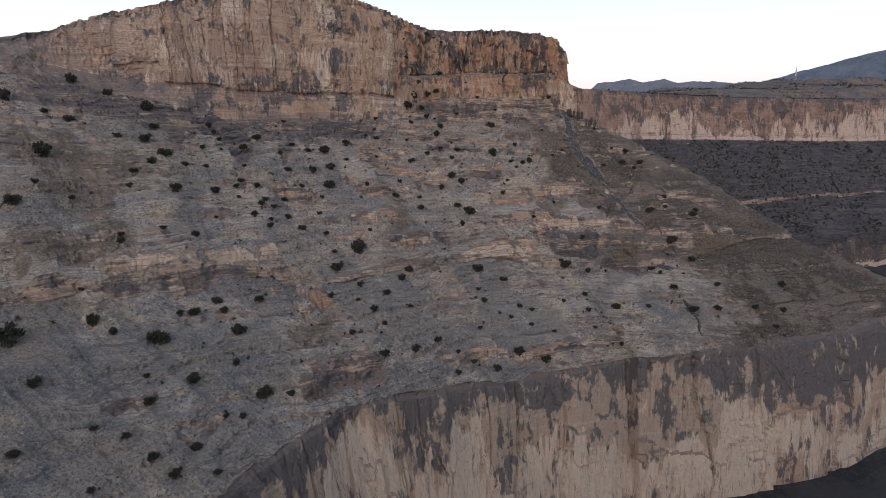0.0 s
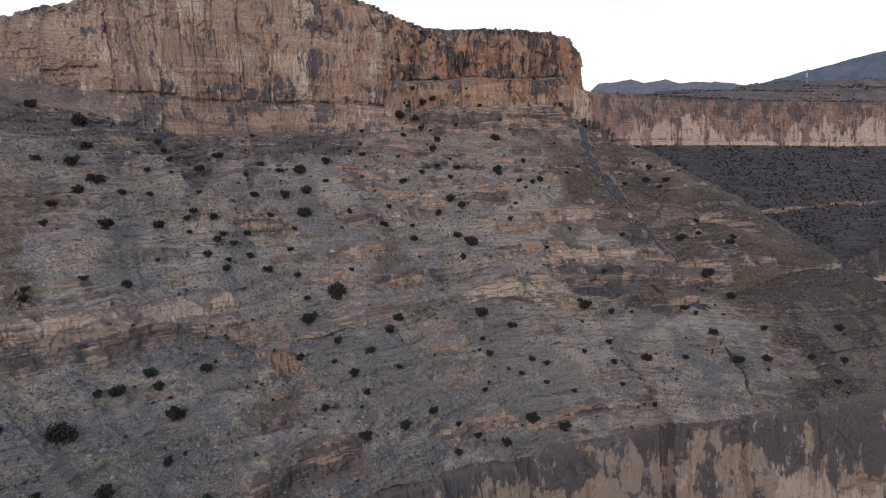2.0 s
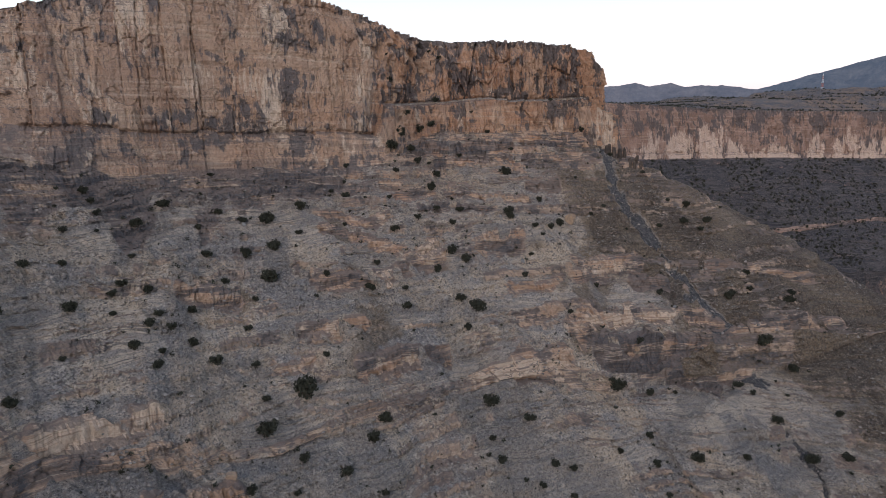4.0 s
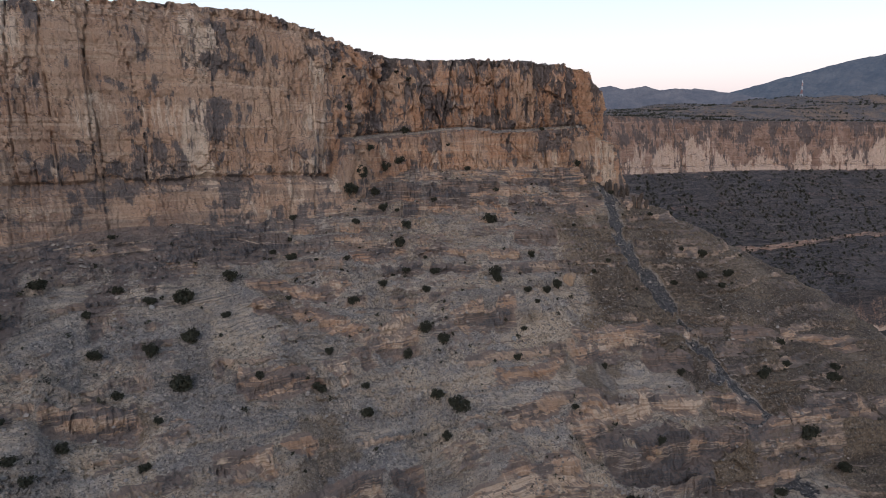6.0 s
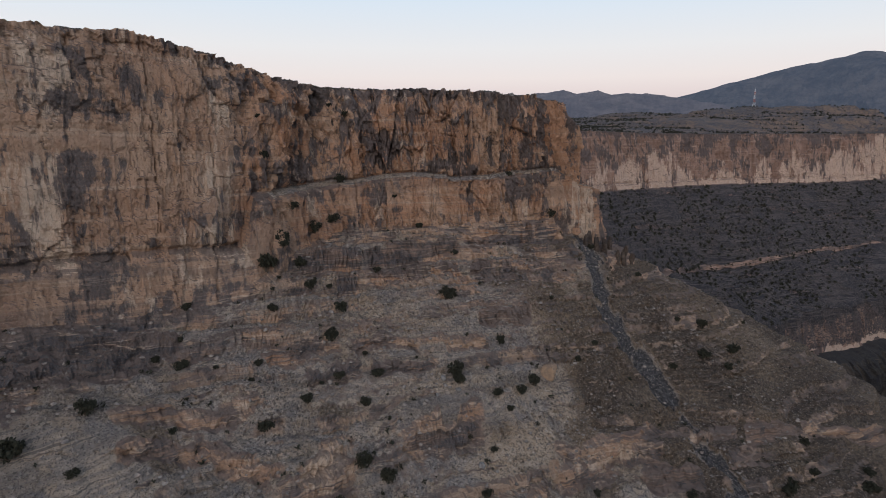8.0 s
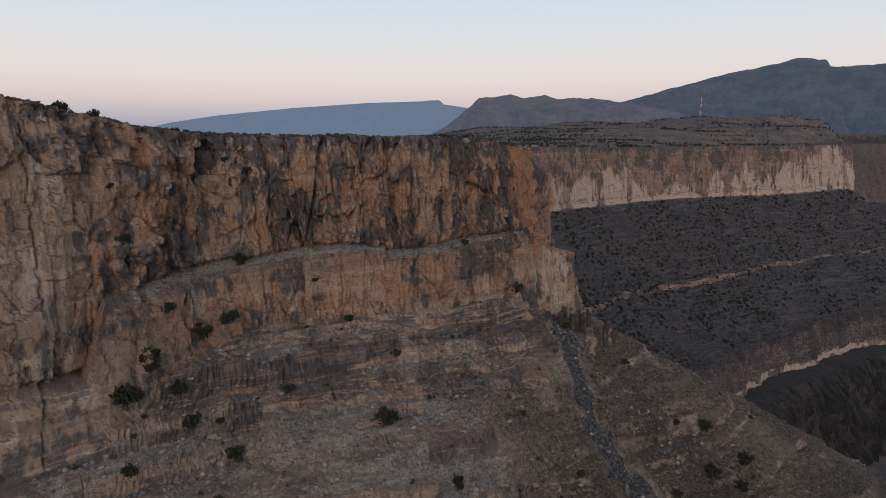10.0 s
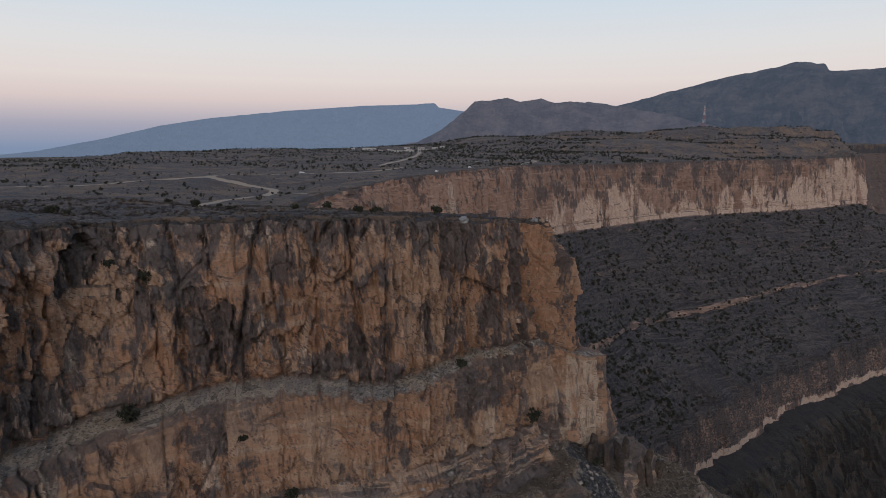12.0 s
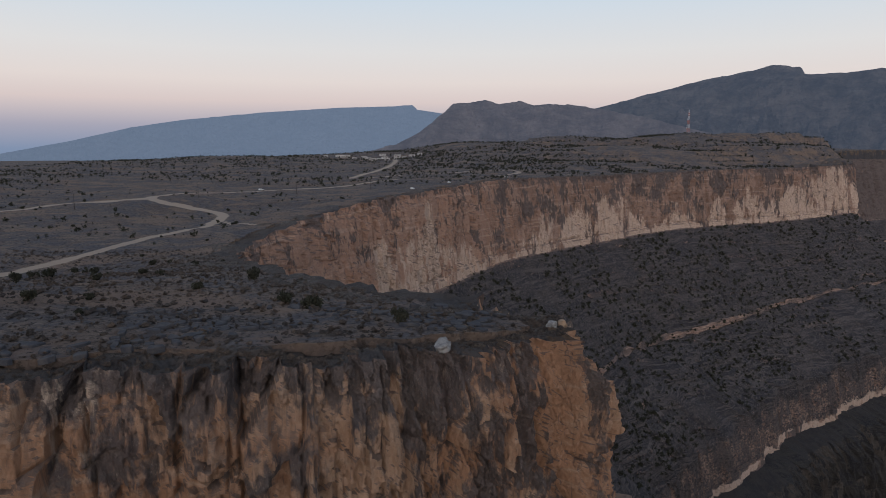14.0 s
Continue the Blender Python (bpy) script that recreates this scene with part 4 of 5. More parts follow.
            foot_cut = np.maximum(foot_cut, np.exp(-((fr - 0.5) / 0.06) ** 2) * m)
            steep = np.maximum(steep, smooth(0.45, 0.56, fr) * (1 - smooth(0.86, 0.98, fr)) * m)
        rise, bare, light, dark, notch = crags(X, Y, outl, 500) if near else (0, X * 0, 0, 0, 0)
        Z = Z + rise
        Z = Z + 1.0 * fbm(X / 6, Y / 6, Z * 0, 4, 15) + 0.5 * fbm(X / 1.5, Y / 1.5, Z * 0, 3, 16)
        fan = 0.5 + 0.75 * fbm(X / 24 + 0.01 * A, Y / 26, Z / 40, 5, 29) + 0.06 * (vnoise(X / 1.5, Y / 1.5, X * 0, 27) - 0.5)
        fan = smooth(0.53, 0.68, fan + 0.03 * (not upper) + 0.05 * (1 - smooth(7, 9, T))) * (0.55 - 0.4 * zone + 0.4 * (not upper)) if near else X * 0
        fan = np.maximum(fan, 0.9 * patches(X, Y, FANS_A + FANS_B, 540)) * (1 - bare) if near else fan
        blk, nb, rb = cells(A, Z, 6.5, 1.6, 33)
        d = np.maximum(steep, bare) * ((blk - 0.5) * 1.1 - 0.6 * smooth(0.85, 1, nb) + 0.4) - 0.9 * foot_cut - 1.1 * notch
        o = out[None] * (1 - v[..., None]) + outl[None] * v[..., None] if upper else outl[None] + 0 * v[..., None]
        rk = np.maximum(steep * (0.45 + 0.35 * vnoise(A / 12, Z / 5, A * 0, 18)), smooth(0.66, 0.74, vnoise(X / 22, Y / 22, Z * 0, 19)) * 0.45)
        rk = np.maximum(rk, (1 - smooth(0, 0.05, v)) * 0.8 if upper else smooth(0.95, 1.0, v) * 0.7) * (1 - ch)
        # brown ground right of the chute; darkening down the slope paints dim gorge light
        soil_shade = np.clip(((0.52 + 0.46 * smooth(0.30, 0.75, v + 0.5 * fbm(X / 25, Y / 25, X * 0, 3, 94))) if upper else 1.0) * smooth(12.9, 14.0 + 0.6 * (not upper), T + 1.3 * fbm(X / 14, Y / 14, X * 0, 5, 92) + 1.6 * fbm(X / 45, Y / 45, X * 0, 3, 90) + 1.2 * smooth(0.35, 1.0, v) * upper) * (1 - ch) + 0.22 * upper * (1 - smooth(0.2, 0.7, v)) * smooth(8, 10, T), 0, 1) * near
        soil_shade = np.maximum(soil_shade, 0.5 * patches(X, Y, EARTH_A + EARTH_B, 570)) * (1 - 0.6 * fan) * (1 - ch) if near else soil_shade
        rk = rk * (1 - (0.15 if upper else 0.35) * soil_shade * (1 - zone)) * (1 - 0.75 * fan)
        rk = np.maximum(np.maximum(rk, 0.95 * band), bare)
        add(X, Y, Z, o, d, rock=rk if near else rk * 0.6, layer=np.maximum(np.maximum(0.85 * zone + 0.9 * band, 0.5 * near), 0.9 * bare), varnish=4.0 * band * (0.3 + vnoise(A / 12, Z / 3, A * 0, 96)) + 1.2 * soil_shade + dark + (0.8 * near) * (vnoise(A / 20, Z / 4, A * 0, 98) - 0.4), soil_shade=soil_shade, pale=0.30 - 0.22 * soil_shade + light if near else 0.3, tone=(1.08 if near else 0.2) - 0.5 * (1 - smooth(0.1, 0.4, v)) * upper * smooth(7.5, 9, T) - 0.6 * bare, scree=np.maximum(ch, 0.7 * fan))

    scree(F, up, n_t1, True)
    v = np.linspace(0, 1, n_m)[:-1, None]
    X = up[None, :, 0] + (down - up)[None, :, 0] * v
    Y = up[None, :, 1] + (down - up)[None, :, 1] * v
    Z = up[None, :, 2] + (down - up)[None, :, 2] * v
    A = np.broadcast_to(arc[None, :], X.shape)
    k1, n1, r1 = cells(A, Z, 8.0 if near else 20.0, 6.0, 36)
    k2, n2, r2 = cells(A, Z, 2.6, 2.4, 37)
    vb, eb, cb = facets(A, Z, 4.5, 3.5, 180)
    d = ((k1 - 0.5) * 1.8 + 1.1 * vb + (k2 - 0.5) * 0.6 - 0.8 * smooth(0.88, 1, n1)) * np.sin(np.clip(v, 0.02, 0.98) * math.pi) ** 0.3 + 2.0 * fbm(A / 18, Z * 0, Z * 0, 3, 38)
    add(X, Y, Z, outl[None] + 0 * v[..., None], d, rock=0.98 - 0.45 * smooth(0.5, 0.7, vnoise(A / 14, Z * 0, Z * 0, 39)) - 0.42 * smooth(11.8, 12.8, T) * near, pale=0.24 + ((0.14 + 0.2 * smooth(8.6, 9.6, T)) * vnoise(A / 18, Z / 8, Z * 0, 35) * (1 - smooth(11.3, 12.2, T)) + 0.30 * np.exp(-((T - 10.2) / 0.6) ** 2) - 0.14 * smooth(11.5, 12.5, T)) * near, tone=(0.9 - 0.5 * np.exp(-((T - 10.2) / 0.9) ** 2)) * near, varnish=2.2 * smooth(11.5, 12.6, T) * vnoise(A / 9, Z / 4, Z * 0, 34) * near, soil_shade=0.6 * smooth(12.0, 13.0, T) * near, layer=0.8)
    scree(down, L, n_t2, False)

    # lower cliff
    v = np.linspace(0, 1, n_lc)[:-1, None]
    drop = 84 if near else 56
    lean = 12 * v ** 0.8
    X = L[None, :, 0] + outl[None, :, 0] * lean
    Y = L[None, :, 1] + outl[None, :, 1] * lean
    Z = L[None, :, 2] - drop * v
    A = np.broadcast_to(arc[None, :] + 333, X.shape)
    k1, n1, r1 = cells(A, Z, 24.0, 70.0, 51)
    k2, n2, r2 = cells(A, Z, 6.5, 22.0, 52)
    k3, n3, r3 = cells(A, Z, 2.6, 5.0, 55)
    d = 4 * fbm(A / 35, Z / 120, Z * 0, 3, 53) + (k1 - 0.5) * 2.6 + (k2 - 0.5) * 0.9 + (k3 - 0.5) * 0.5 + 0.5 * fbm(A / 4, Z / 6, Z * 0, 4, 54)
    d = (d - 1.8 * smooth(0.94, 1, n1) - 0.7 * smooth(0.9, 1, n2) * (r2 > 0.6)) * (0.3 + 0.7 * smooth(0, 0.08, v)) - 1.5 * (1 - smooth(0, 0.03, v))
    tong = v + 0.55 * fbm(A / 34, Z / 200, Z * 0, 3, 56) + 0.25 * (k1 - 0.5)
    if near:
        depth = np.interp(tau, [0, 4.6, 5.0, 5.6, 6.4, 6.6, 8.0, 8.3, 8.9, 9.3, 9.6, 10.3, 11.2, 11.8, 12.1, 12.6, 13.2, 13.9, 14.6, 16], [0.5, 0.5, 0.1, 0.06, 0.1, 0.42, 0.4, 0.15, 0.18, 0.62, 0.7, 0.5, 0.42, 0.62, 0.72, 0.62, 0.55, 0.42, 0.42, 0.4])[None, :]
        line = smooth(-0.14, 0.06, v - depth + 0.16 * fbm(A / 9, Z / 60, Z * 0, 4, 56) + 0.10 * (k1 - 0.5) + 0.05 * (k3 - 0.5))
        cap = np.clip(1 - smooth(0.06, 0.22, v + 0.28 * fbm(A / 11, Z / 70, Z * 0, 4, 63)) + (T > 13.9), 0, 1)
        scar = smooth(0.1, 0.35, fbm(A / 12, Z / 16, Z * 0, 4, 59)) * smooth(0.08, 0.25, v)
        add(X, Y, Z, outl[None] + 0 * v[..., None], d, rock=1.0, pale=np.clip(0.27 - 0.16 * cap + 0.34 * line + 0.14 * scar, 0, 0.64), tone=1.1 - 0.5 * line, varnish=(4.2 * cap + 1.5 * (vnoise(A / 3, Z / 30, Z * 0, 61) - 0.35)) * (1 - line))
    else:
        merge = smooth(0.05, 0.30, v + 0.5 * fbm(A / 26, Z / 90, Z * 0, 4, 58))
        add(X, Y, Z, outl[None] + 0 * v[..., None], d, rock=np.maximum(0.08 + 0.40 * merge, smooth(0.78, 0.90, v)), pale=np.clip(0.06 + 0.3 * smooth(0.75, 1.15, tong) + 0.75 * smooth(0.74, 0.92, v + 0.12 * fbm(A / 18, Z / 60, Z * 0, 3, 62)) * smooth(0.1, 0.45, vnoise(A / 25, Z / 8, A * 0, 97)), 0, 0.7), tone=0.0, varnish=2.0)
    B = np.stack([X[-1], Y[-1], Z[-1]], 1)

    # gorge bed: a narrow bench, then broken steps going down, dark with painted shade
    v = np.linspace(0, 1, n_bed)[:, None]
    reach = 150 if near else 130
    g = 0.55 * v + 0.45 * smooth(0.0, 0.14, v) * 0.3
    X = B[None, :, 0] + outl[None, :, 0] * reach * g
    Y = B[None, :, 1] + outl[None, :, 1] * reach * g
    A = np.broadcast_to(arc[None, :] + 777, X.shape)
    Z = B[None, :, 2] - 6 * smooth(0.0, 0.12, v) - (130 if near else 170) * smooth(0.08, 1.0, v) + 5 * fbm(X / 30, Y / 30, X * 0, 4, 57) * smooth(0.05, 0.2, v)
    vb, eb, cb = facets(A, Z, 16.0, 22.0, 160)
    vc, ec, cc = facets(A, Z, 5.0, 8.0, 170)
    add(X, Y, Z, outl[None] + 0 * v[..., None], (11 * vb + 4.5 * vc) * smooth(0.04, 0.2, v), rock=np.clip(0.75 - 0.6 * (vb > 0.1), 0, 1), pale=0.2 * (1 - smooth(0, 0.1, v)), tone=0.5)

    names = (("rim", 0, 1), ("cliff", 1, 2), ("slope", 2, 5), ("lower_cliff", 5, 6), ("gorge_bed", 6, 7))
    made = {}
    for i, (nm, a, b) in enumerate(names):
        run = [q for q in parts[a:b]] + ([(parts[b][0][:1], {k: q[:1] for k, q in parts[b][1].items()})] if b < len(parts) else [])
        P = np.concatenate([q[0] for q in run], 0)
        made[nm] = mesh_grid(f"{nm}_{number}", P, {k: np.concatenate([q[1][k] for q in run], 0) for k in run[0][1]}, M_BED_SHADED if nm == "gorge_bed" else M_RIM if nm == "rim" else mat, words[i])
        made[nm + "_points"] = P
        made[nm + "_rock"] = np.concatenate([q[1]["rock"] for q in run], 0)
    made["tau"] = tau
    return made


NEAR_WORDS = ("broken grey limestone rim at the cliff top", "tall weathered orange and grey limestone cliff", "steep gravel slope with tan rock ledges",
              "pale lower limestone cliff with dark streaks", "dark rubble bed at the foot of the lower cliff")
FAR_WORDS = ("broken rim of the far cliff", "long pale limestone cliff across the bay", "dark grey scree slope dotted with shrubs",
             "pale lower cliff band of the far wall", "dark gorge bed under the far wall")
wall_1 = canyon_wall(1, [(0, 3, 2.2), (3, 5, 0.9), (5, 8, 0.6), (8, 9.4, 0.45), (9.4, 16.2, 0.34), (16.2, 17, 1.2)], (40, 225, 150, 16, 95, 72, 24), M_NEAR, NEAR_WORDS, True)
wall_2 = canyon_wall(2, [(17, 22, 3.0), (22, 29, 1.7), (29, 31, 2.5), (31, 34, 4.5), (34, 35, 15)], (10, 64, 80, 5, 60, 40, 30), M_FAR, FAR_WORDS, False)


# ---- plateau: one sheet of ground to the horizon, the gorge sunk in it ----
def inside(x, y, poly):
    r = np.zeros(np.shape(x), bool)
    n = len(poly)
    for i in range(n):
        x1, y1 = poly[i]
        x2, y2 = poly[(i + 1) % n]
        if y1 == y2:
            continue
        c = ((y1 > y) != (y2 > y)) & (x < (x2 - x1) * (y - y1) / (y2 - y1) + x1)
        r ^= c
    return r


_t = np.arange(0, 35.01, 0.1)
_rim = spline(RIM, _t)[:, :2]
_tg = np.gradient(_rim, axis=0)
_tg /= np.linalg.norm(_tg, axis=1)[:, None]
_inset = _rim - np.stack([_tg[:, 1], -_tg[:, 0]], 1) * 9.0
POLY = [tuple(q) for q in _inset] + [(4900, 1900), (4900, 4900), (-4900, 4900), (-4900, -150)]

TRACKS = [([(-75, 630), (-47, 659), (-41, 671), (-31, 689), (-19, 724), (-5, 757), (0, 786), (3, 822)], 2.2),
          ([(1, 800), (4, 826), (2, 846), (-7, 866), (-23, 871), (-36, 872), (-46, 884), (-46, 905), (-36, 932), (-20, 944), (3, 953), (37, 983), (87, 1020), (146, 1066)], 3.2),
          ([(-260, 800), (-180, 822), (-118, 842), (-103, 880), (-67, 877), (-46, 884)], 3.4), ([(2, 820), (12, 795), (23, 767), (32, 760)], 1.0),
          ([(105, 1109), (162, 1260), (201, 1413), (205, 1500)], 3.0), ([(120, 1105), (149, 1122), (230, 1168), (297, 1199), (316, 1170), (262, 1100)], 2.4)]


def track_mask(x, y):
    best = np.zeros(np.shape(x))
    for pts, half in TRACKS:
        q = spline([(a, b, 0) for a, b in pts], np.linspace(0, len(pts) - 1, len(pts) * 12))[:, :2]
        for (x1, y1), (x2, y2) in zip(q[:-1], q[1:]):
            dx, dy = x2 - x1, y2 - y1
            t = np.clip(((x - x1) * dx + (y - y1) * dy) / (dx * dx + dy * dy + 1e-9), 0, 1)
            d = np.hypot(x - x1 - t * dx, y - y1 - t * dy)
            best = np.maximum(best, 1 - smooth(half * 0.45, half * 1.7, d))
    return best


def axis(stops):
    out = []
    for a, b, step in stops:
        out.append(np.arange(a, b, step))
    return np.concatenate(out + [np.array([stops[-1][1]], float)])


GX = axis([(-4900, -1200, 160), (-1200, -320, 16), (-320, -160, 5), (-160, 140, 2), (140, 1100, 5), (1100, 1500, 10), (1500, 2400, 50), (2400, 4900, 150)])
GY = axis([(-4900, -200, 200), (-200, 380, 14), (380, 900, 2), (900, 1120, 3), (1120, 1740, 6), (1740, 2400, 24), (2400, 4900, 120)])
gx, gy = np.meshgrid(GX, GY)
GROUND_IN = inside(gx, gy, POLY)
hz = plateau_height(gx, gy)
tm = track_mask(gx, gy)
rough = 1.2 * fbm(gx / 40, gy / 40, gx * 0, 4, 71) + 0.5 * fbm(gx / 6, gy / 6, gx * 0, 3, 72)
slabs = 0.6 * (np.floor(3 * vnoise(gx / 14, gy / 10, gx * 0, 74)) / 3)
gz = hz + (rough + slabs) * (1 - 0.8 * tm)
tier = smooth(300, 600, gx) * smooth(1150, 1300, gy)
gz = gz + tier * 3.0 * (np.floor(gz / 8) * 8 + 8 * smooth(0.6, 0.9, gz / 8 - np.floor(gz / 8)) - gz) * 0.3 * smooth(0.45, 0.6, vnoise(gx / 90, gy / 60, gx * 0, 75))
gz = np.where(GROUND_IN, gz, -190.0)
ground = mesh_grid("ground", np.stack([gx, gy, gz], -1), {"track": tm}, M_PLAT, "dark stony plateau with pale dirt tracks")
tagged(ground, category="ground")


# ---- the unseen opposite side of the canyon, behind the start of the flight ----
# unseen wall, added to keep low sky light off the lower slopes
u = np.linspace(-1700, 1900, 240)[None, :]
w = np.array([0.0, 0.12, 0.25, 0.38, 0.5, 0.56, 0.62, 0.7, 0.78, 0.86, 0.93, 1.0, 1.2, 2.2])[:, None]
back = -330 - 90 * np.cos(u / 520) + 40 * fbm(u / 120, u * 0, u * 0, 4, 610)
oy = back - np.interp(w, [0, 0.5, 0.56, 0.93, 1.0, 2.2], [0, 130, 136, 150, 160, 1400]) + 5 * fbm(u / 12, w * 9, u * 0, 3, 611)
oz = np.interp(w, [0, 0.5, 0.56, 0.93, 1.0, 1.2, 2.2], [-185, -10, 30, 178, 188, 192, 195]) + 6 * fbm(u / 40, w * 3, u * 0, 3, 612)
unseen_side = np.stack([u + 0 * w, oy + 0 * u, oz + 0 * u], -1)
marks = {k: np.broadcast_to(np.asarray(q, float), (w.shape[0], u.shape[1])) for k, q in (("rock", (w > 0.5) * 1.0), ("pale", 0.2), ("tone", 0.3))}
tagged(mesh_grid("cliff_3", unseen_side[:, ::-1], marks, M_FAR, "opposite rock wall of the canyon"), category="canyon wall")


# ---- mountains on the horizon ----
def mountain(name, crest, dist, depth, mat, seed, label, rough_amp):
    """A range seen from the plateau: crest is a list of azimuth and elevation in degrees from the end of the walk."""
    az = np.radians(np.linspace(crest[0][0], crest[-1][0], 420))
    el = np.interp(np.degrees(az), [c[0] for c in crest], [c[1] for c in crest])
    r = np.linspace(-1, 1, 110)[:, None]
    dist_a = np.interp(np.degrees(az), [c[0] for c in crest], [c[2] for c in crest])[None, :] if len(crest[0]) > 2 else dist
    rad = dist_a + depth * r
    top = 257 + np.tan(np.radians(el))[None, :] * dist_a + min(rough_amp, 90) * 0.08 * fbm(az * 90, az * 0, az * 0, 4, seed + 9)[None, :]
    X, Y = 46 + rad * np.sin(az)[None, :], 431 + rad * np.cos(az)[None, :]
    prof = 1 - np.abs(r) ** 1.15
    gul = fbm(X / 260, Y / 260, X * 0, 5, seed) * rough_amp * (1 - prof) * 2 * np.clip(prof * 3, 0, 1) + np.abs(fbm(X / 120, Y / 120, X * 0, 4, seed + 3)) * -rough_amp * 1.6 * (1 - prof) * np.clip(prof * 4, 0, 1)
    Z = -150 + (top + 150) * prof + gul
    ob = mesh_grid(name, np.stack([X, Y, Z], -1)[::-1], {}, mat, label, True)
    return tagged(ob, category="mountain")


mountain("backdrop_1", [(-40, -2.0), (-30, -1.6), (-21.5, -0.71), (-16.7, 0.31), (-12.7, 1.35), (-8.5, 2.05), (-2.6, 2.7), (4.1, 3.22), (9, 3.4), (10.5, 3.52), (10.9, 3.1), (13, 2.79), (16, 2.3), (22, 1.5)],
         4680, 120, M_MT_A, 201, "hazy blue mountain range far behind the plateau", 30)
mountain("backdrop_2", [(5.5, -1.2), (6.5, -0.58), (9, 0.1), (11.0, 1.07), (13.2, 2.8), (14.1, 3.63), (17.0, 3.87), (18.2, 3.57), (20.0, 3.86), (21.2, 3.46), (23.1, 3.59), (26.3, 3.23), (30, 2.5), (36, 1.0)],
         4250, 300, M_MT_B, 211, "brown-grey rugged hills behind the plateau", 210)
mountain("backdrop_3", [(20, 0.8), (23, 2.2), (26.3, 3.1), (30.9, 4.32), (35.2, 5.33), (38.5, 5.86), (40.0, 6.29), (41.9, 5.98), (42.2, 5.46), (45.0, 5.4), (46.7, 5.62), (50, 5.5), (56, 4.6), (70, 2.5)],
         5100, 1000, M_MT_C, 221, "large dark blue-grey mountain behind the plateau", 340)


# ---- things ----
def part(name, bm, material, parent, label=""):
    """Links a bmesh as one mesh object under a thing or a part."""
    me = bpy.data.meshes.new(name)
    bm.to_mesh(me)
    bm.free()
    me.materials.append(material)
    ob = new(name, me)
    ob.parent = parent
    return tagged(ob, label)


def tube(bm, a, b, ra, rb, sides=6):
    """A tapered round bar from a to b."""
    a, b = Vector(a), Vector(b)
    m = (b - a).to_track_quat("Z", "Y").to_matrix()
    rings = []
    for p, r in ((a, ra), (b, rb)):
        rings.append([bm.verts.new(p + m @ Vector((r * math.cos(2 * math.pi * i / sides), r * math.sin(2 * math.pi * i / sides), 0))) for i in range(sides)])
    for i in range(sides):
        bm.faces.new((rings[0][i], rings[0][(i + 1) % sides], rings[1][(i + 1) % sides], rings[1][i]))
    bm.faces.new(rings[0][::-1])
    bm.faces.new(rings[1])


def box(bm, x0, y0, z0, x1, y1, z1):
    v = [bm.verts.new(p) for p in ((x0, y0, z0), (x1, y0, z0), (x1, y1, z0), (x0, y1, z0), (x0, y0, z1), (x1, y0, z1), (x1, y1, z1), (x0, y1, z1))]
    for f in ((3, 2, 1, 0), (4, 5, 6, 7), (0, 1, 5, 4), (1, 2, 6, 5), (2, 3, 7, 6), (3, 0, 4, 7)):
        bm.faces.new([v[i] for i in f])


def leaf_cloud(rng, bm, centre, radius, count, size):
    for _ in range(count):
        d = Vector((rng.gauss(0, 1), rng.gauss(0, 1), rng.gauss(0, 1))).normalized() * radius * rng.random() ** 0.45
        p = centre + Vector((d.x, d.y, d.z * 0.8))
        n = Vector((rng.gauss(0, 1), rng.gauss(0, 1), rng.gauss(0.4, 1))).normalized()
        u = n.orthogonal().normalized() * size * rng.uniform(0.6, 1.3)
        w = n.cross(u).normalized() * size * rng.uniform(0.5, 1.1)
        bm.faces.new([bm.verts.new(q) for q in (p - u, p - w * 0.7, p + u, p + w)])


def shrub(seed, upright):
    """A dry mountain shrub one metre in radius, at the origin."""
    rng = random.Random(seed)
    root = new("shrub")
    tr, cr = bmesh.new(), bmesh.new()
    clumps = []
    for i in range(9):
        a = i * 2.4 + rng.uniform(-0.5, 0.5)
        r = rng.uniform(0.2, 0.72)
        z = rng.uniform(0.45, 1.0) * (1.35 if upright else 0.85) * (1 - 0.35 * r)
        clumps.append(Vector((r * math.cos(a), r * math.sin(a), z)))
    for c in clumps:
        knee = Vector((c.x * 0.35, c.y * 0.35, c.z * 0.5))
        tube(tr, (0, 0, -0.25), knee, 0.06, 0.04, 5)
        tube(tr, knee, c, 0.04, 0.015, 5)
        leaf_cloud(rng, cr, c, rng.uniform(0.3, 0.5), 60, 0.12)
    leaf_cloud(rng, cr, Vector((0, 0, 0.42)), 0.62, 110, 0.14)
    part("trunk", tr, M_STEM, root)
    part("crown", cr, M_LEAF, root)
    return root


def nearest_height(points, x, y):
    d = (points[..., 0] - x) ** 2 + (points[..., 1] - y) ** 2
    return points.reshape(-1, 3)[np.argmin(d)]


rng = random.Random(11)
SLOPE = wall_1["slope_points"]
KINDS = [shrub(i, i % 3 == 0) for i in range(6)]
for q in KINDS:
    tagged(q, "dark grey-green dry shrub rooted in the gravel slope", "shrub", "shrubs on the slope")
used = 0


def plant(x, y, z, r, label, group, flat=1.0):
    """A shrub of radius r with its foot at a place."""
    global used
    m = pose(x, y, z - 0.1 * r, 0, 0, rng.uniform(0, 360)) @ Matrix.Diagonal((r, r * rng.uniform(0.8, 1.1), r * rng.uniform(0.95, 1.35) * flat, 1))
    if used < len(KINDS):
        ob = KINDS[used]
        ob.matrix_basis = m
    else:
        ob = copy_thing(KINDS[rng.randrange(len(KINDS))], Matrix.Identity(4))
        ob.matrix_basis = m
    used += 1
    return tagged(ob, label, "shrub", group)


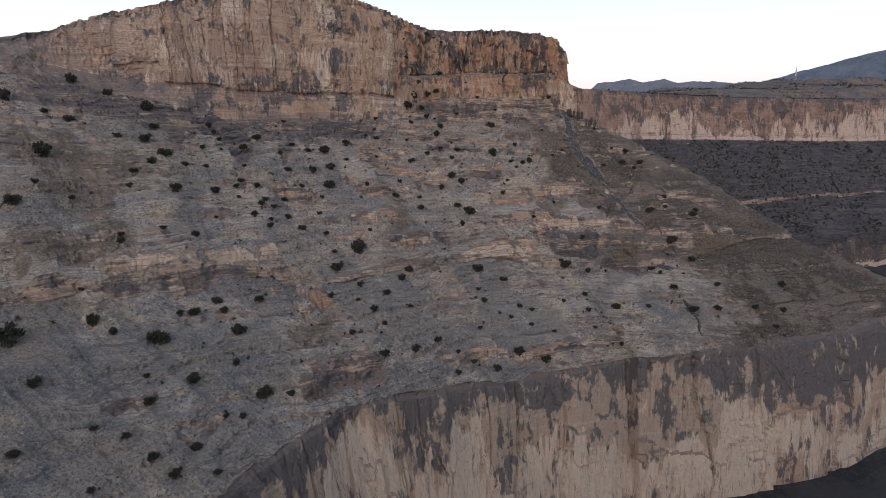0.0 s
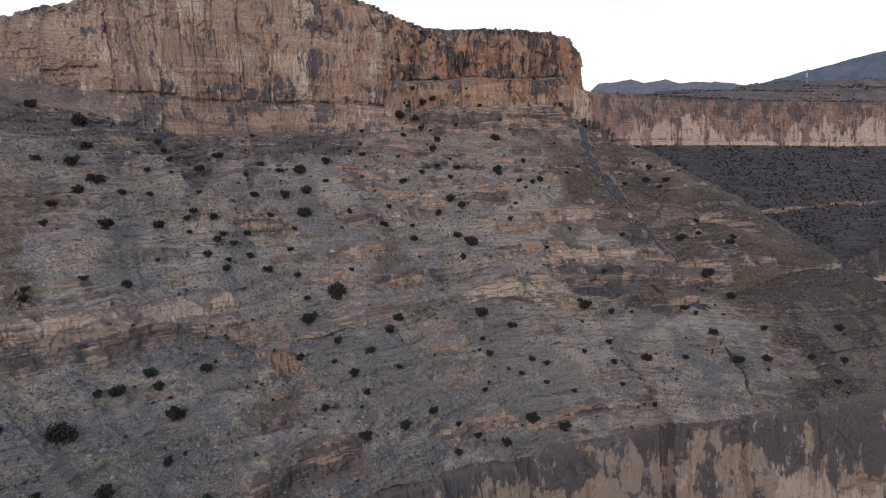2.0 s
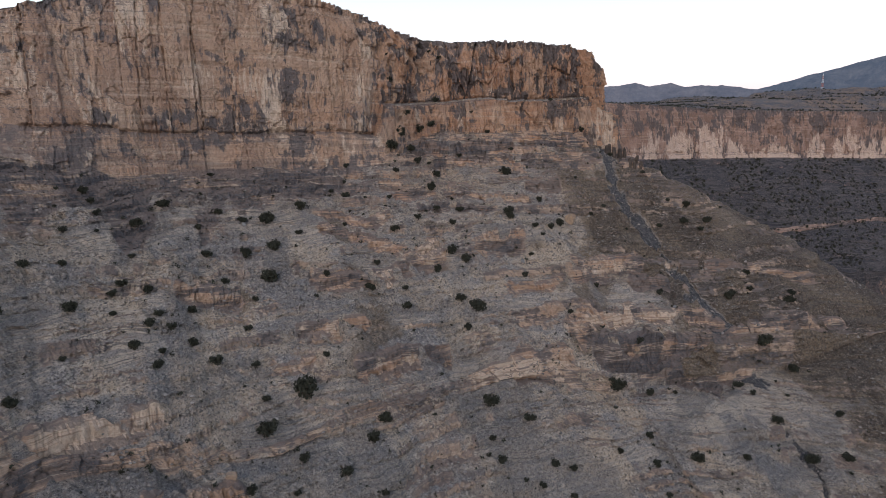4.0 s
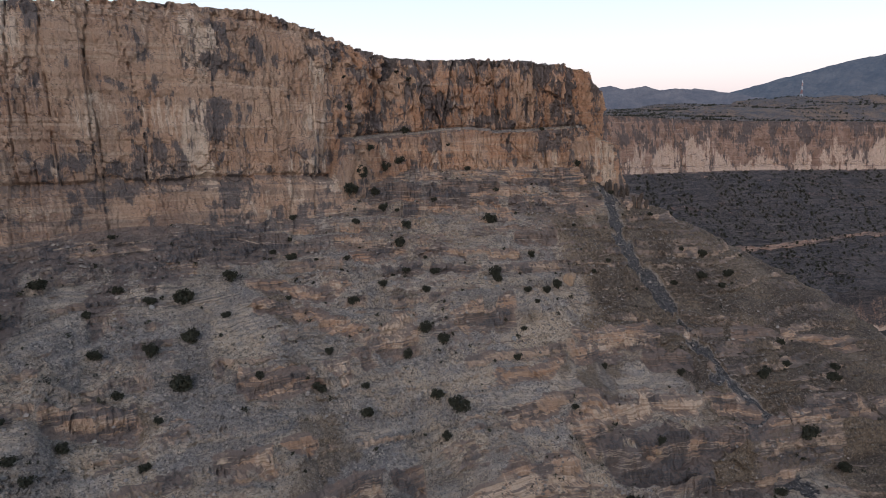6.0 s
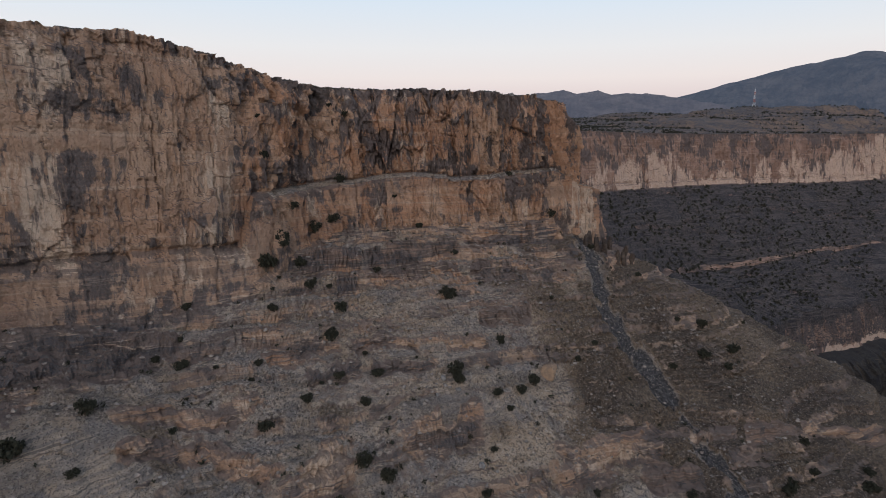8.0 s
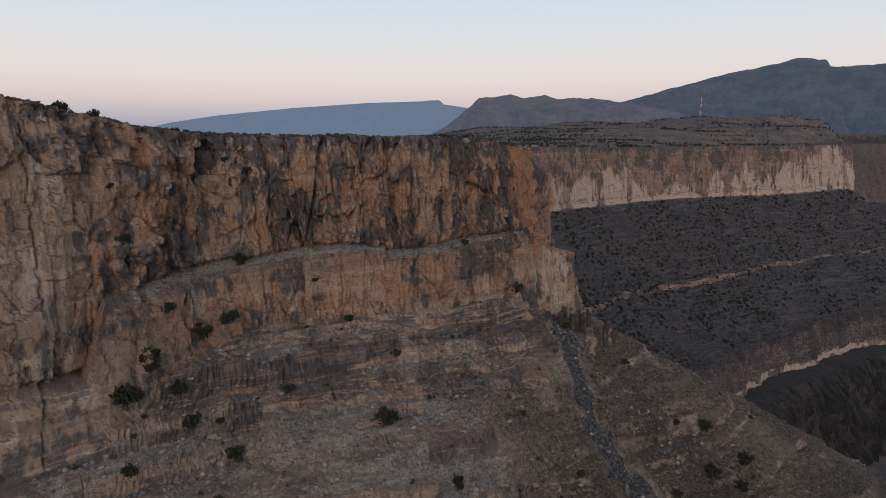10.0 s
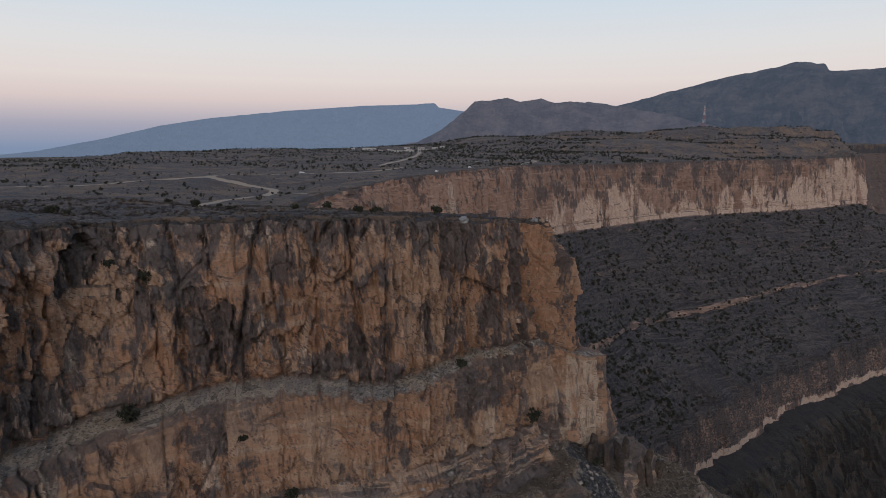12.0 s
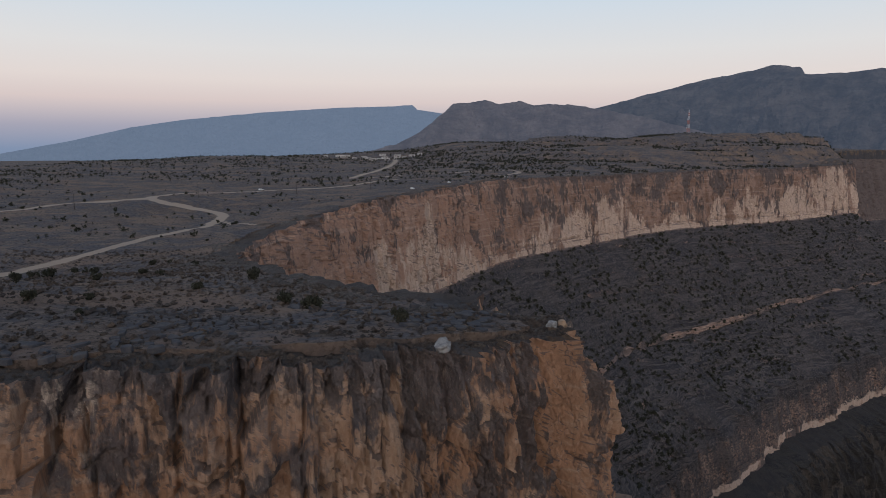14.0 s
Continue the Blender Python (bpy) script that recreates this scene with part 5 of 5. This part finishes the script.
for x, y, r in SHRUBS_A + SHRUBS_B + SHRUBS_C + SHRUBS_D + SHRUBS_E + SHRUBS_F + SHRUBS_G:
    p = nearest_height(SLOPE, x, y)
    size = "large" if r > 2.6 else "small" if r < 1.6 else "medium"
    plant(p[0], p[1], p[2], r * 1.2, f"{size} dark grey-green dry shrub rooted in the gravel slope", "shrubs on the slope")
FACE = wall_1["cliff_points"].reshape(-1, 3)
for x, y, z, r in SHRUBS_CLIFF:
    x, y, z = FACE[np.argmin(((FACE - np.array((x, y, z))) ** 2 * np.array((1.0, 0.25, 1.0))).sum(1))]
    plant(x, y, z, r * 1.0, "dark green shrub clinging to a crack of the cliff", "shrubs on the cliff")


cols = np.searchsorted(wall_1["tau"], (3.0, 16.4))
for i in range(24):
    p = SLOPE[rng.randrange(4, SLOPE.shape[0] - 6), rng.randrange(int(cols[0]), int(cols[1]))]
    plant(p[0], p[1], p[2], 0.9 + 1.1 * rng.random() ** 2, "small dark grey-green dry shrub rooted in the gravel slope", "shrubs on the slope")


def plateau_top(x, y):
    return float(gz[np.argmin(np.abs(GY - y)), np.argmin(np.abs(GX - x))])


PLATEAU_SHRUBS = [(-32, 656, 2.6), (-26, 662, 1.5), (-19, 658, 1.6), (62, 528, 1.5), (49, 548, 2.6), (44, 552, 1.6), (0, 554, 1.5), (-20, 520, 1.2), (-24, 524, 1.6), (8, 560, 1.1),
                  (-2, 664, 1.4), (1, 590, 1.2), (-13, 583, 1.5), (26, 569, 1.3), (36, 590, 1.7), (-42, 486, 2.2), (-38, 496, 1.8), (-55, 470, 1.8), (-75, 455, 1.4), (-100, 440, 1.5), (-118, 425, 1.2)]
for x, y, r in PLATEAU_SHRUBS:
    plant(x, y, plateau_top(x, y), r, "dark shrub on the stony plateau", "shrubs on the plateau", 1.1)
for i in range(40):
    x, y = rng.uniform(-140, 20), rng.uniform(540, 900)
    if inside(np.array(x), np.array(y), POLY):
        plant(x, y, plateau_top(x, y), rng.uniform(0.7, 1.5), "small dark shrub on the stony plateau", "shrubs on the plateau")
for t in (3.4, 3.9, 4.3, 4.9, 5.4, 6.1, 6.6, 7.3, 7.7, 8.3, 8.8, 9.2, 9.9, 10.4, 11.1, 11.6, 12.4, 13.1):
    q = spline(RIM, np.array([t]))[0]
    x, y = q[0] - 3, q[1] + rng.uniform(4, 7)
    plant(x, y, plateau_top(x, y) - 0.3, rng.uniform(0.6, 1.3), "small wind-bent shrub at the cliff top", "shrubs at the cliff top", 1.2)


def stuff_mesh(name, verts, faces, mat, label, category):
    me = bpy.data.meshes.new(name)
    me.from_pydata(verts.tolist(), [], faces.tolist())
    me.materials.append(mat)
    return tagged(new(name, me), label, category, "", "stuff")


nrng = np.random.default_rng(5)


def far_shrubs(name, places, radii, label):
    """Small far shrubs: each a tuft of loose leaf clumps."""
    n, per = len(places), 20
    c = nrng.normal(size=(n, per, 3))
    c /= np.linalg.norm(c, axis=-1, keepdims=True)
    c = c * nrng.random((n, per, 1)) ** 0.5 * np.array([0.6, 0.6, 0.55]) + np.array([0, 0, 0.5])
    tri = nrng.normal(size=(n, per, 3, 3)) * 0.28
    v = places[:, None, None] + (c[:, :, None] + tri) * radii[:, None, None, None]
    return stuff_mesh(name, v.reshape(-1, 3), np.arange(n * per * 3).reshape(-1, 3), M_LEAF, label, "shrubs")


def pick(points, n, rows, cols, skip=None):
    """Random places on a sheet, by its rows and columns as shares; even over the ground."""
    r, c = points.shape[:2]
    i = (nrng.uniform(*rows, n) * (r - 2)).astype(int)
    j = (nrng.uniform(*cols, n) * (c - 2)).astype(int)
    f = nrng.random((n, 2, 1))
    p = points[i, j] * (1 - f[:, 0]) + points[i + 1, j] * f[:, 0]
    q = points[i, j + 1] * (1 - f[:, 0]) + points[i + 1, j + 1] * f[:, 0]
    return p * (1 - f[:, 1]) + q * f[:, 1]


t2 = wall_2["tau"]
c0, c1 = np.searchsorted(t2, 20.0) / len(t2), np.searchsorted(t2, 30.8) / len(t2)
p = pick(wall_2["slope_points"], 5200, (0.0, 1.0), (c0, c1))
keep = vnoise(p[:, 0] / 45, p[:, 1] / 45, p[:, 0] * 0, 301) > 0.27
p = p[keep]
far_shrubs("far_slope_shrubs", p, 1.1 + 2.6 * nrng.random(len(p)) ** 1.7, "countless dark shrubs dotting the far scree slope")
t1 = wall_1["tau"]
c0 = np.searchsorted(t1, 1.5) / len(t1)
p = pick(SLOPE, 900, (0.0, 1.0), (c0, 1.0))
far_shrubs("slope_tufts", p, 0.4 + 1.0 * nrng.random(len(p)) ** 2, "small dry tufts scattered over the gravel slope")

gx1, gy1 = nrng.uniform(-420, 1080, 34000), nrng.uniform(560, 1820, 34000)
ok = inside(gx1, gy1, POLY) & (gy1 > 640) & (track_mask(gx1, gy1) < 0.05) & (vnoise(gx1 / 60, gy1 / 40, gx1 * 0, 303) > 0.35) & ((gy1 > 1000) | (nrng.random(len(gx1)) < 0.35))
gx1, gy1 = gx1[ok], gy1[ok]
iz, ix = np.searchsorted(GY, gy1) - 1, np.searchsorted(GX, gx1) - 1
p = np.stack([gx1, gy1, gz[iz, ix]], 1)
far_shrubs("plateau_shrubs", p, 0.5 + 0.9 * smooth(900, 1250, p[:, 1]) * smooth(100, 400, p[:, 0]) + 1.9 * nrng.random(len(p)) ** 2.5, "low dark scrub dotting the wide plateau")


def stones(name, places, radii, mat, label):
    """Loose angular stones, half sunk."""
    n = len(places)
    base = np.array([(1, 0, 0), (0, 1, 0), (-1, 0, 0), (0, -1, 0), (0, 0, 0.8), (0, 0, -0.6), (0.7, 0.7, 0.45), (-0.7, -0.6, 0.5)])
    f = np.array([(0, 6, 4), (6, 1, 4), (1, 2, 4), (2, 7, 4), (7, 3, 4), (3, 0, 4), (0, 5, 1), (0, 1, 6), (1, 5, 2), (2, 5, 3), (2, 3, 7), (3, 5, 0)])
    v = base[None] * nrng.uniform(0.6, 1.3, (n, 8, 3))
    a = nrng.uniform(0, 6.28, n)
    ca, sa = np.cos(a)[:, None], np.sin(a)[:, None]
    v = np.stack([v[..., 0] * ca - v[..., 1] * sa, v[..., 0] * sa + v[..., 1] * ca, v[..., 2]], -1) * radii[:, None, None] + places[:, None]
    return stuff_mesh(name, v.reshape(-1, 3), (f[None] + 8 * np.arange(n)[:, None, None]).reshape(-1, 3), mat, label, "stones")


p = pick(SLOPE, 46000, (0.0, 1.0), (c0, 1.0))
ch = chute_mask(p[:, 0], p[:, 1])
keep = (vnoise(p[:, 0] / 20, p[:, 1] / 20, p[:, 0] * 0, 305) > 0.42) | (ch > 0.3)
p = p[keep]
stones("slope_stones", p, 0.13 + 0.75 * nrng.random(len(p)) ** 7, M_STONE, "loose grey and pale stones strewn over the slope")
p = pick(wall_1["rim_points"], 5000, (0.0, 0.93), (np.searchsorted(t1, 8.0) / len(t1), 1.0))
stones("rim_stones", p, 0.12 + 0.6 * nrng.random(len(p)) ** 3, M_RIM, "dark weathered stones along the cliff top")
gx1, gy1 = nrng.uniform(-110, 90, 13000), nrng.uniform(515, 700, 13000)
ok = inside(gx1, gy1, POLY) & (track_mask(gx1, gy1) < 0.05)
gx1, gy1 = gx1[ok], gy1[ok]
iz, ix = np.searchsorted(GY, gy1) - 1, np.searchsorted(GX, gx1) - 1
p = np.stack([gx1, gy1, gz[iz, ix] + 0.1], 1)
stones("plateau_stones", p, 0.15 + 0.6 * nrng.random(len(p)) ** 3, M_RIM, "dark weathered stones covering the plateau")


def boulder(seed, x, y, z, rx, ry, rz, mat, label):
    """A single large worn block."""
    bm = bmesh.new()
    bmesh.ops.create_icosphere(bm, subdivisions=3, radius=1.0)
    for v in bm.verts:
        q = v.co.copy()
        n = noise.noise(q * 1.1 + Vector((seed, 0, 0))) * 0.35 + noise.noise(q * 3.0 + Vector((0, seed, 0))) * 0.12
        k = max(abs(q.x), abs(q.y), abs(q.z))
        v.co = (q * 0.45 + q / k * 0.5) * (1 + n)
        v.co = Vector((v.co.x * rx, v.co.y * ry, v.co.z * rz))
    me = bpy.data.meshes.new("boulder")
    bm.to_mesh(me)
    bm.free()
    me.materials.append(mat)
    ob = new("boulder", me)
    ob.matrix_basis = pose(x, y, z, rng.uniform(-12, 12), rng.uniform(-12, 12), rng.uniform(0, 360))
    return tagged(ob, label, "boulder", "boulders")


M_BOULD = plain_material("tan_boulder", (0.36, 0.25, 0.165), (0.22, 0.165, 0.125), 0.8)
M_BOULW = plain_material("white_boulder", (0.30, 0.285, 0.27), (0.15, 0.145, 0.142), 1.2)
BOULDERS = [(66, 450, 2.6, 1.8, 3.0, 0), (39, 421, 1.0, 0.8, 1.1, 1), (-101, 240, 1.1, 0.8, 0.8, 1), (-8, 462, 1.3, 1.0, 1.0, 0), (30, 442, 0.9, 0.8, 0.8, 1), (34, 438, 0.8, 0.7, 0.6, 1),
            (28, 436, 0.7, 0.6, 0.7, 1), (-60, 300, 1.6, 1.2, 1.1, 0), (110, 418, 1.0, 0.8, 0.7, 1), (88, 400, 1.4, 1.1, 1.0, 0), (-82, 392, 0.9, 0.8, 0.8, 1), (-20, 380, 1.0, 0.8, 0.7, 1)]
for i, (x, y, a, b, c, w) in enumerate(BOULDERS):
    q = nearest_height(SLOPE, x, y)
    boulder(i * 3.7, q[0], q[1], q[2] + c * 0.3, a, b, c, M_BOULW if w else M_BOULD,
            "white angular boulder lying on the gravel slope" if w else "tan sandstone-coloured boulder standing on the slope")
for seed, x, y, a, b, c, mat, words in ((50.0, 66.0, 514.5, 1.7, 1.1, 0.7, M_BOULW, "pale rounded boulder on the edge of the cliff top"), (53.0, 88.0, 528.0, 1.2, 0.9, 0.9, M_BOULW, "pale boulder on the tip of the cliff top"),
                                        (56.0, 90.5, 529.5, 0.9, 0.8, 0.8, M_BOULD, "grey boulder on the tip of the cliff top")):
    q = nearest_height(wall_1["rim_points"], x, y)
    boulder(seed, q[0], q[1], q[2] + 0.35 * c, a, b, c, mat, words)

# pillars of rock at the foot of the spur
for i in range(10):
    x, y = 99 + i * 2.5, 513 + 3 * math.sin(i * 1.7) + 0.4 * i
    q = nearest_height(SLOPE, x, y)
    ob = boulder(70 + i * 2.3, q[0], q[1], q[2] + 1.6, rng.uniform(0.8, 1.3), 1.0, rng.uniform(3.0, 5.0), M_RIM, "dark upright rock pillar at the foot of the spur")
    ob.name = "rock_pillar"
    tagged(ob, category="rock pillar", group="rock pillars")


# ---- village, cars, poles and mast on the plateau ----
def house(x, y, length, depth, height, turn):
    """A flat-roofed white house with a parapet, a door and windows."""
    root = new("house")
    b = bmesh.new()
    box(b, -length / 2, -depth / 2, -1.0, length / 2, depth / 2, height)
    part("wall", b, M_WHITE, root)
    b = bmesh.new()
    box(b, -length / 2 - 0.2, -depth / 2 - 0.2, height, length / 2 + 0.2, depth / 2 + 0.2, height + 0.5)
    part("roof", b, M_WHITE, root, "white parapet roof")
    b = bmesh.new()
    box(b, -0.6, -depth / 2 - 0.08, 0, 0.6, -depth / 2 + 0.1, 2.1)
    part("door", b, M_DARK, root, "dark door")
    k = max(int(length / 4), 2)
    for i in range(k):
        cx = -length / 2 + (i + 0.5) * length / k
        if abs(cx) < 1.4:
            continue
        b = bmesh.new()
        box(b, cx - 0.6, -depth / 2 - 0.06, 1.0, cx + 0.6, -depth / 2 + 0.1, 2.3)
        part("window", b, M_DARK, root, "dark window")
    root.matrix_basis = pose(x, y, plateau_top(x, y), 0, 0, turn)
    return tagged(root, "small white flat-roofed house on the plateau", "house", "village houses")


for x, y, l, d, h, t in [(134, 1600, 34, 9, 5, 4), (105, 1630, 9, 7, 4, 0), (169, 1512, 12, 8, 4, 12), (168, 1420, 9, 7, 3.5, -8), (200, 1528, 14, 8, 4, 6), (190, 1432, 10, 8, 4, 20),
                         (226, 1550, 16, 9, 4.5, 0), (232, 1510, 10, 8, 4, -10), (250, 1540, 13, 8, 4, 5), (170, 1570, 11, 8, 4, 15), (214, 1480, 12, 8, 4, -4), (182, 1470, 9, 7, 3.5, 10),
                         (268, 1560, 10, 8, 4, 0), (150, 1545, 9, 7, 4, -12), (205, 1590, 14, 8, 4, 8)]:
    house(x, y, l * 0.75, d * 0.8, h * 0.8, t)


def car(x, y, turn):
    """A parked light-coloured off-road car."""
    root = new("car")
    b = bmesh.new()
    box(b, -2.3, -0.92, 0.4, 2.3, 0.92, 1.05)
    bmesh.ops.bevel(b, geom=b.edges[:], offset=0.14, segments=2, affect="EDGES")
    body = part("body", b, M_CARW, root, "white car body")
    b = bmesh.new()
    lo = [(-2.1, 0.85), (0.9, 0.85), (0.9, -0.85), (-2.1, -0.85)]
    hi = [(-1.9, 0.72), (0.4, 0.72), (0.4, -0.72), (-1.9, -0.72)]
    vs = [b.verts.new((*p, 1.04)) for p in lo] + [b.verts.new((*p, 1.75)) for p in hi]
    for f in ((4, 5, 6, 7), (0, 1, 5, 4), (1, 2, 6, 5), (2, 3, 7, 6), (3, 0, 4, 7)):
        b.faces.new([vs[i] for i in f][::-1])
    part("cabin", b, M_CARW, root)
    for sx in (-1.45, 1.45):
        for sy in (-0.9, 0.9):
            b = bmesh.new()
            tube(b, (sx, sy - 0.12, 0.38), (sx, sy + 0.12, 0.38), 0.38, 0.38, 12)
            part("wheel", b, M_DARK, root, "black wheel")
    for sy in (-1, 1):
        b = bmesh.new()
        box(b, -1.6, sy * 0.80 - 0.02, 1.2, 0.3, sy * 0.80 + 0.02, 1.6)
        part("window", b, M_DARK, root, "dark side window")
    root.matrix_basis = pose(x, y, plateau_top(x, y) + 0.05, 0, 0, turn)
    return tagged(root, "white off-road car parked on the dirt track", "car", "parked cars")


for x, y, t in ((20, 972, 30), (138, 928, 50), (182, 985, 55), (262, 1062, 40)):
    car(x, y, t)


def power_pole(x, y):
    root = new("power_pole")
    b = bmesh.new()
    tube(b, (0, 0, -0.5), (0, 0, 9.5), 0.16, 0.11, 8)
    part("post", b, M_POLE, root)
    b = bmesh.new()
    box(b, -0.9, -0.06, 8.7, 0.9, 0.06, 8.85)
    part("crossarm", b, M_POLE, root)
    for sx in (-0.8, 0.0, 0.8):
        b = bmesh.new()
        tube(b, (sx, 0, 8.85), (sx, 0, 9.1), 0.05, 0.04, 6)
        part("insulator", b, M_WHITE, root)
    root.matrix_basis = pose(x, y, plateau_top(x, y), 0, 0, 35)
    return tagged(root, "thin dark wooden power pole on the plateau", "power pole", "power poles")


for x, y in ((-140, 800), (-80, 843), (-18, 894), (48, 930), (110, 975)):
    power_pole(x, y)


def mast(x, y, height):
    """A lattice mast, banded red and white."""
    root = new("radio_mast")
    n = 12
    half = lambda z: 2.6 * (1 - z / height) + 0.5
    for i in range(n):
        z0, z1 = height * i / n, height * (i + 1) / n
        a, c = half(z0), half(z1)
        b = bmesh.new()
        lo = [(-a, -a, z0), (a, -a, z0), (a, a, z0), (-a, a, z0)]
        hi = [(-c, -c, z1), (c, -c, z1), (c, c, z1), (-c, c, z1)]
        for k in range(4):
            tube(b, lo[k], hi[k], 0.22, 0.22, 5)
            tube(b, lo[k], hi[(k + 1) % 4], 0.12, 0.12, 4)
            tube(b, hi[k], hi[(k + 1) % 4], 0.12, 0.12, 4)
        part("section", b, M_STEELR if i % 4 in (1, 2) else M_STEELW, root, "red lattice section" if i % 4 in (1, 2) else "white lattice section")
    for z in (0.82, 0.9):
        for sx in (-1, 1):
            b = bmesh.new()
            tube(b, (sx * 0.9, -0.6, height * z), (sx * 0.9, -1.1, height * z), 0.9, 0.9, 10)
            part("dish", b, M_STEELW, root, "white round dish")
    b = bmesh.new()
    tube(b, (0, 0, height), (0, 0, height + 5), 0.12, 0.05, 6)
    part("aerial", b, M_STEELW, root)
    root.matrix_basis = pose(x, y, plateau_top(x, y) - 0.5)
    return tagged(root, "red and white lattice radio mast on the plateau", "radio mast")


mast(980, 1814, 58)


# ---- broken slabs on the cliff top ----
def slab_mesh(seed):
    """An irregular flat slab about one metre in radius, with worn edges."""
    r = random.Random(seed)
    n = r.choice((5, 6, 6, 7))
    bm = bmesh.new()
    ang = sorted(2 * math.pi * (i + r.uniform(-0.3, 0.3)) / n for i in range(n))
    rad = [r.uniform(0.8, 1.15) for _ in ang]
    rings = []
    for z, k in ((-0.5, 1.0), (0.16, 1.0), (0.25, 0.9)):
        rings.append([bm.verts.new((q * k * math.cos(a), q * k * math.sin(a), z + r.uniform(-0.02, 0.02))) for a, q in zip(ang, rad)])
    for a, b in zip(rings[:-1], rings[1:]):
        for i in range(n):
            bm.faces.new((a[i], a[(i + 1) % n], b[(i + 1) % n], b[i]))
    bm.faces.new(rings[-1])
    me = bpy.data.meshes.new("slab")
    bm.to_mesh(me)
    bm.free()
    me.materials.append(M_SLAB)
    return me


M_SLAB = plain_material("blue_grey_slab", (0.042, 0.045, 0.056), (0.088, 0.083, 0.084), 0.8)
SLABS = [slab_mesh(i) for i in range(8)]
TOP = wall_1["rim_points"].reshape(-1, 3)
made = 0
for i in range(19):
    for j in range(16):
        x, y = 8 + i * 4.3 + rng.uniform(-1.3, 1.3) + (j % 2) * 2.0, 511 + j * 2.5 + rng.uniform(-0.8, 0.8)
        if not inside(np.array(x), np.array(y), POLY) or vnoise(np.array([x / 14]), np.array([y / 12]), np.array([0.0]), 401)[0] < 0.5 or made >= 230:
            continue
        q = TOP[np.argmin((TOP[:, 0] - x) ** 2 + (TOP[:, 1] - y) ** 2)]
        z = max(q[2], plateau_top(x, y)) if abs(q[0] - x) + abs(q[1] - y) < 2 else plateau_top(x, y)
        ob = new("slab", SLABS[made % 8])
        ob.parent = wall_1["rim"]
        ob.matrix_basis = pose(x, y, z + 0.12, rng.uniform(-6, 6), rng.uniform(-6, 6), rng.uniform(0, 360)) @ Matrix.Diagonal((rng.uniform(0.6, 2.1), rng.uniform(0.5, 1.2), rng.uniform(0.7, 1.5), 1))
        made += 1
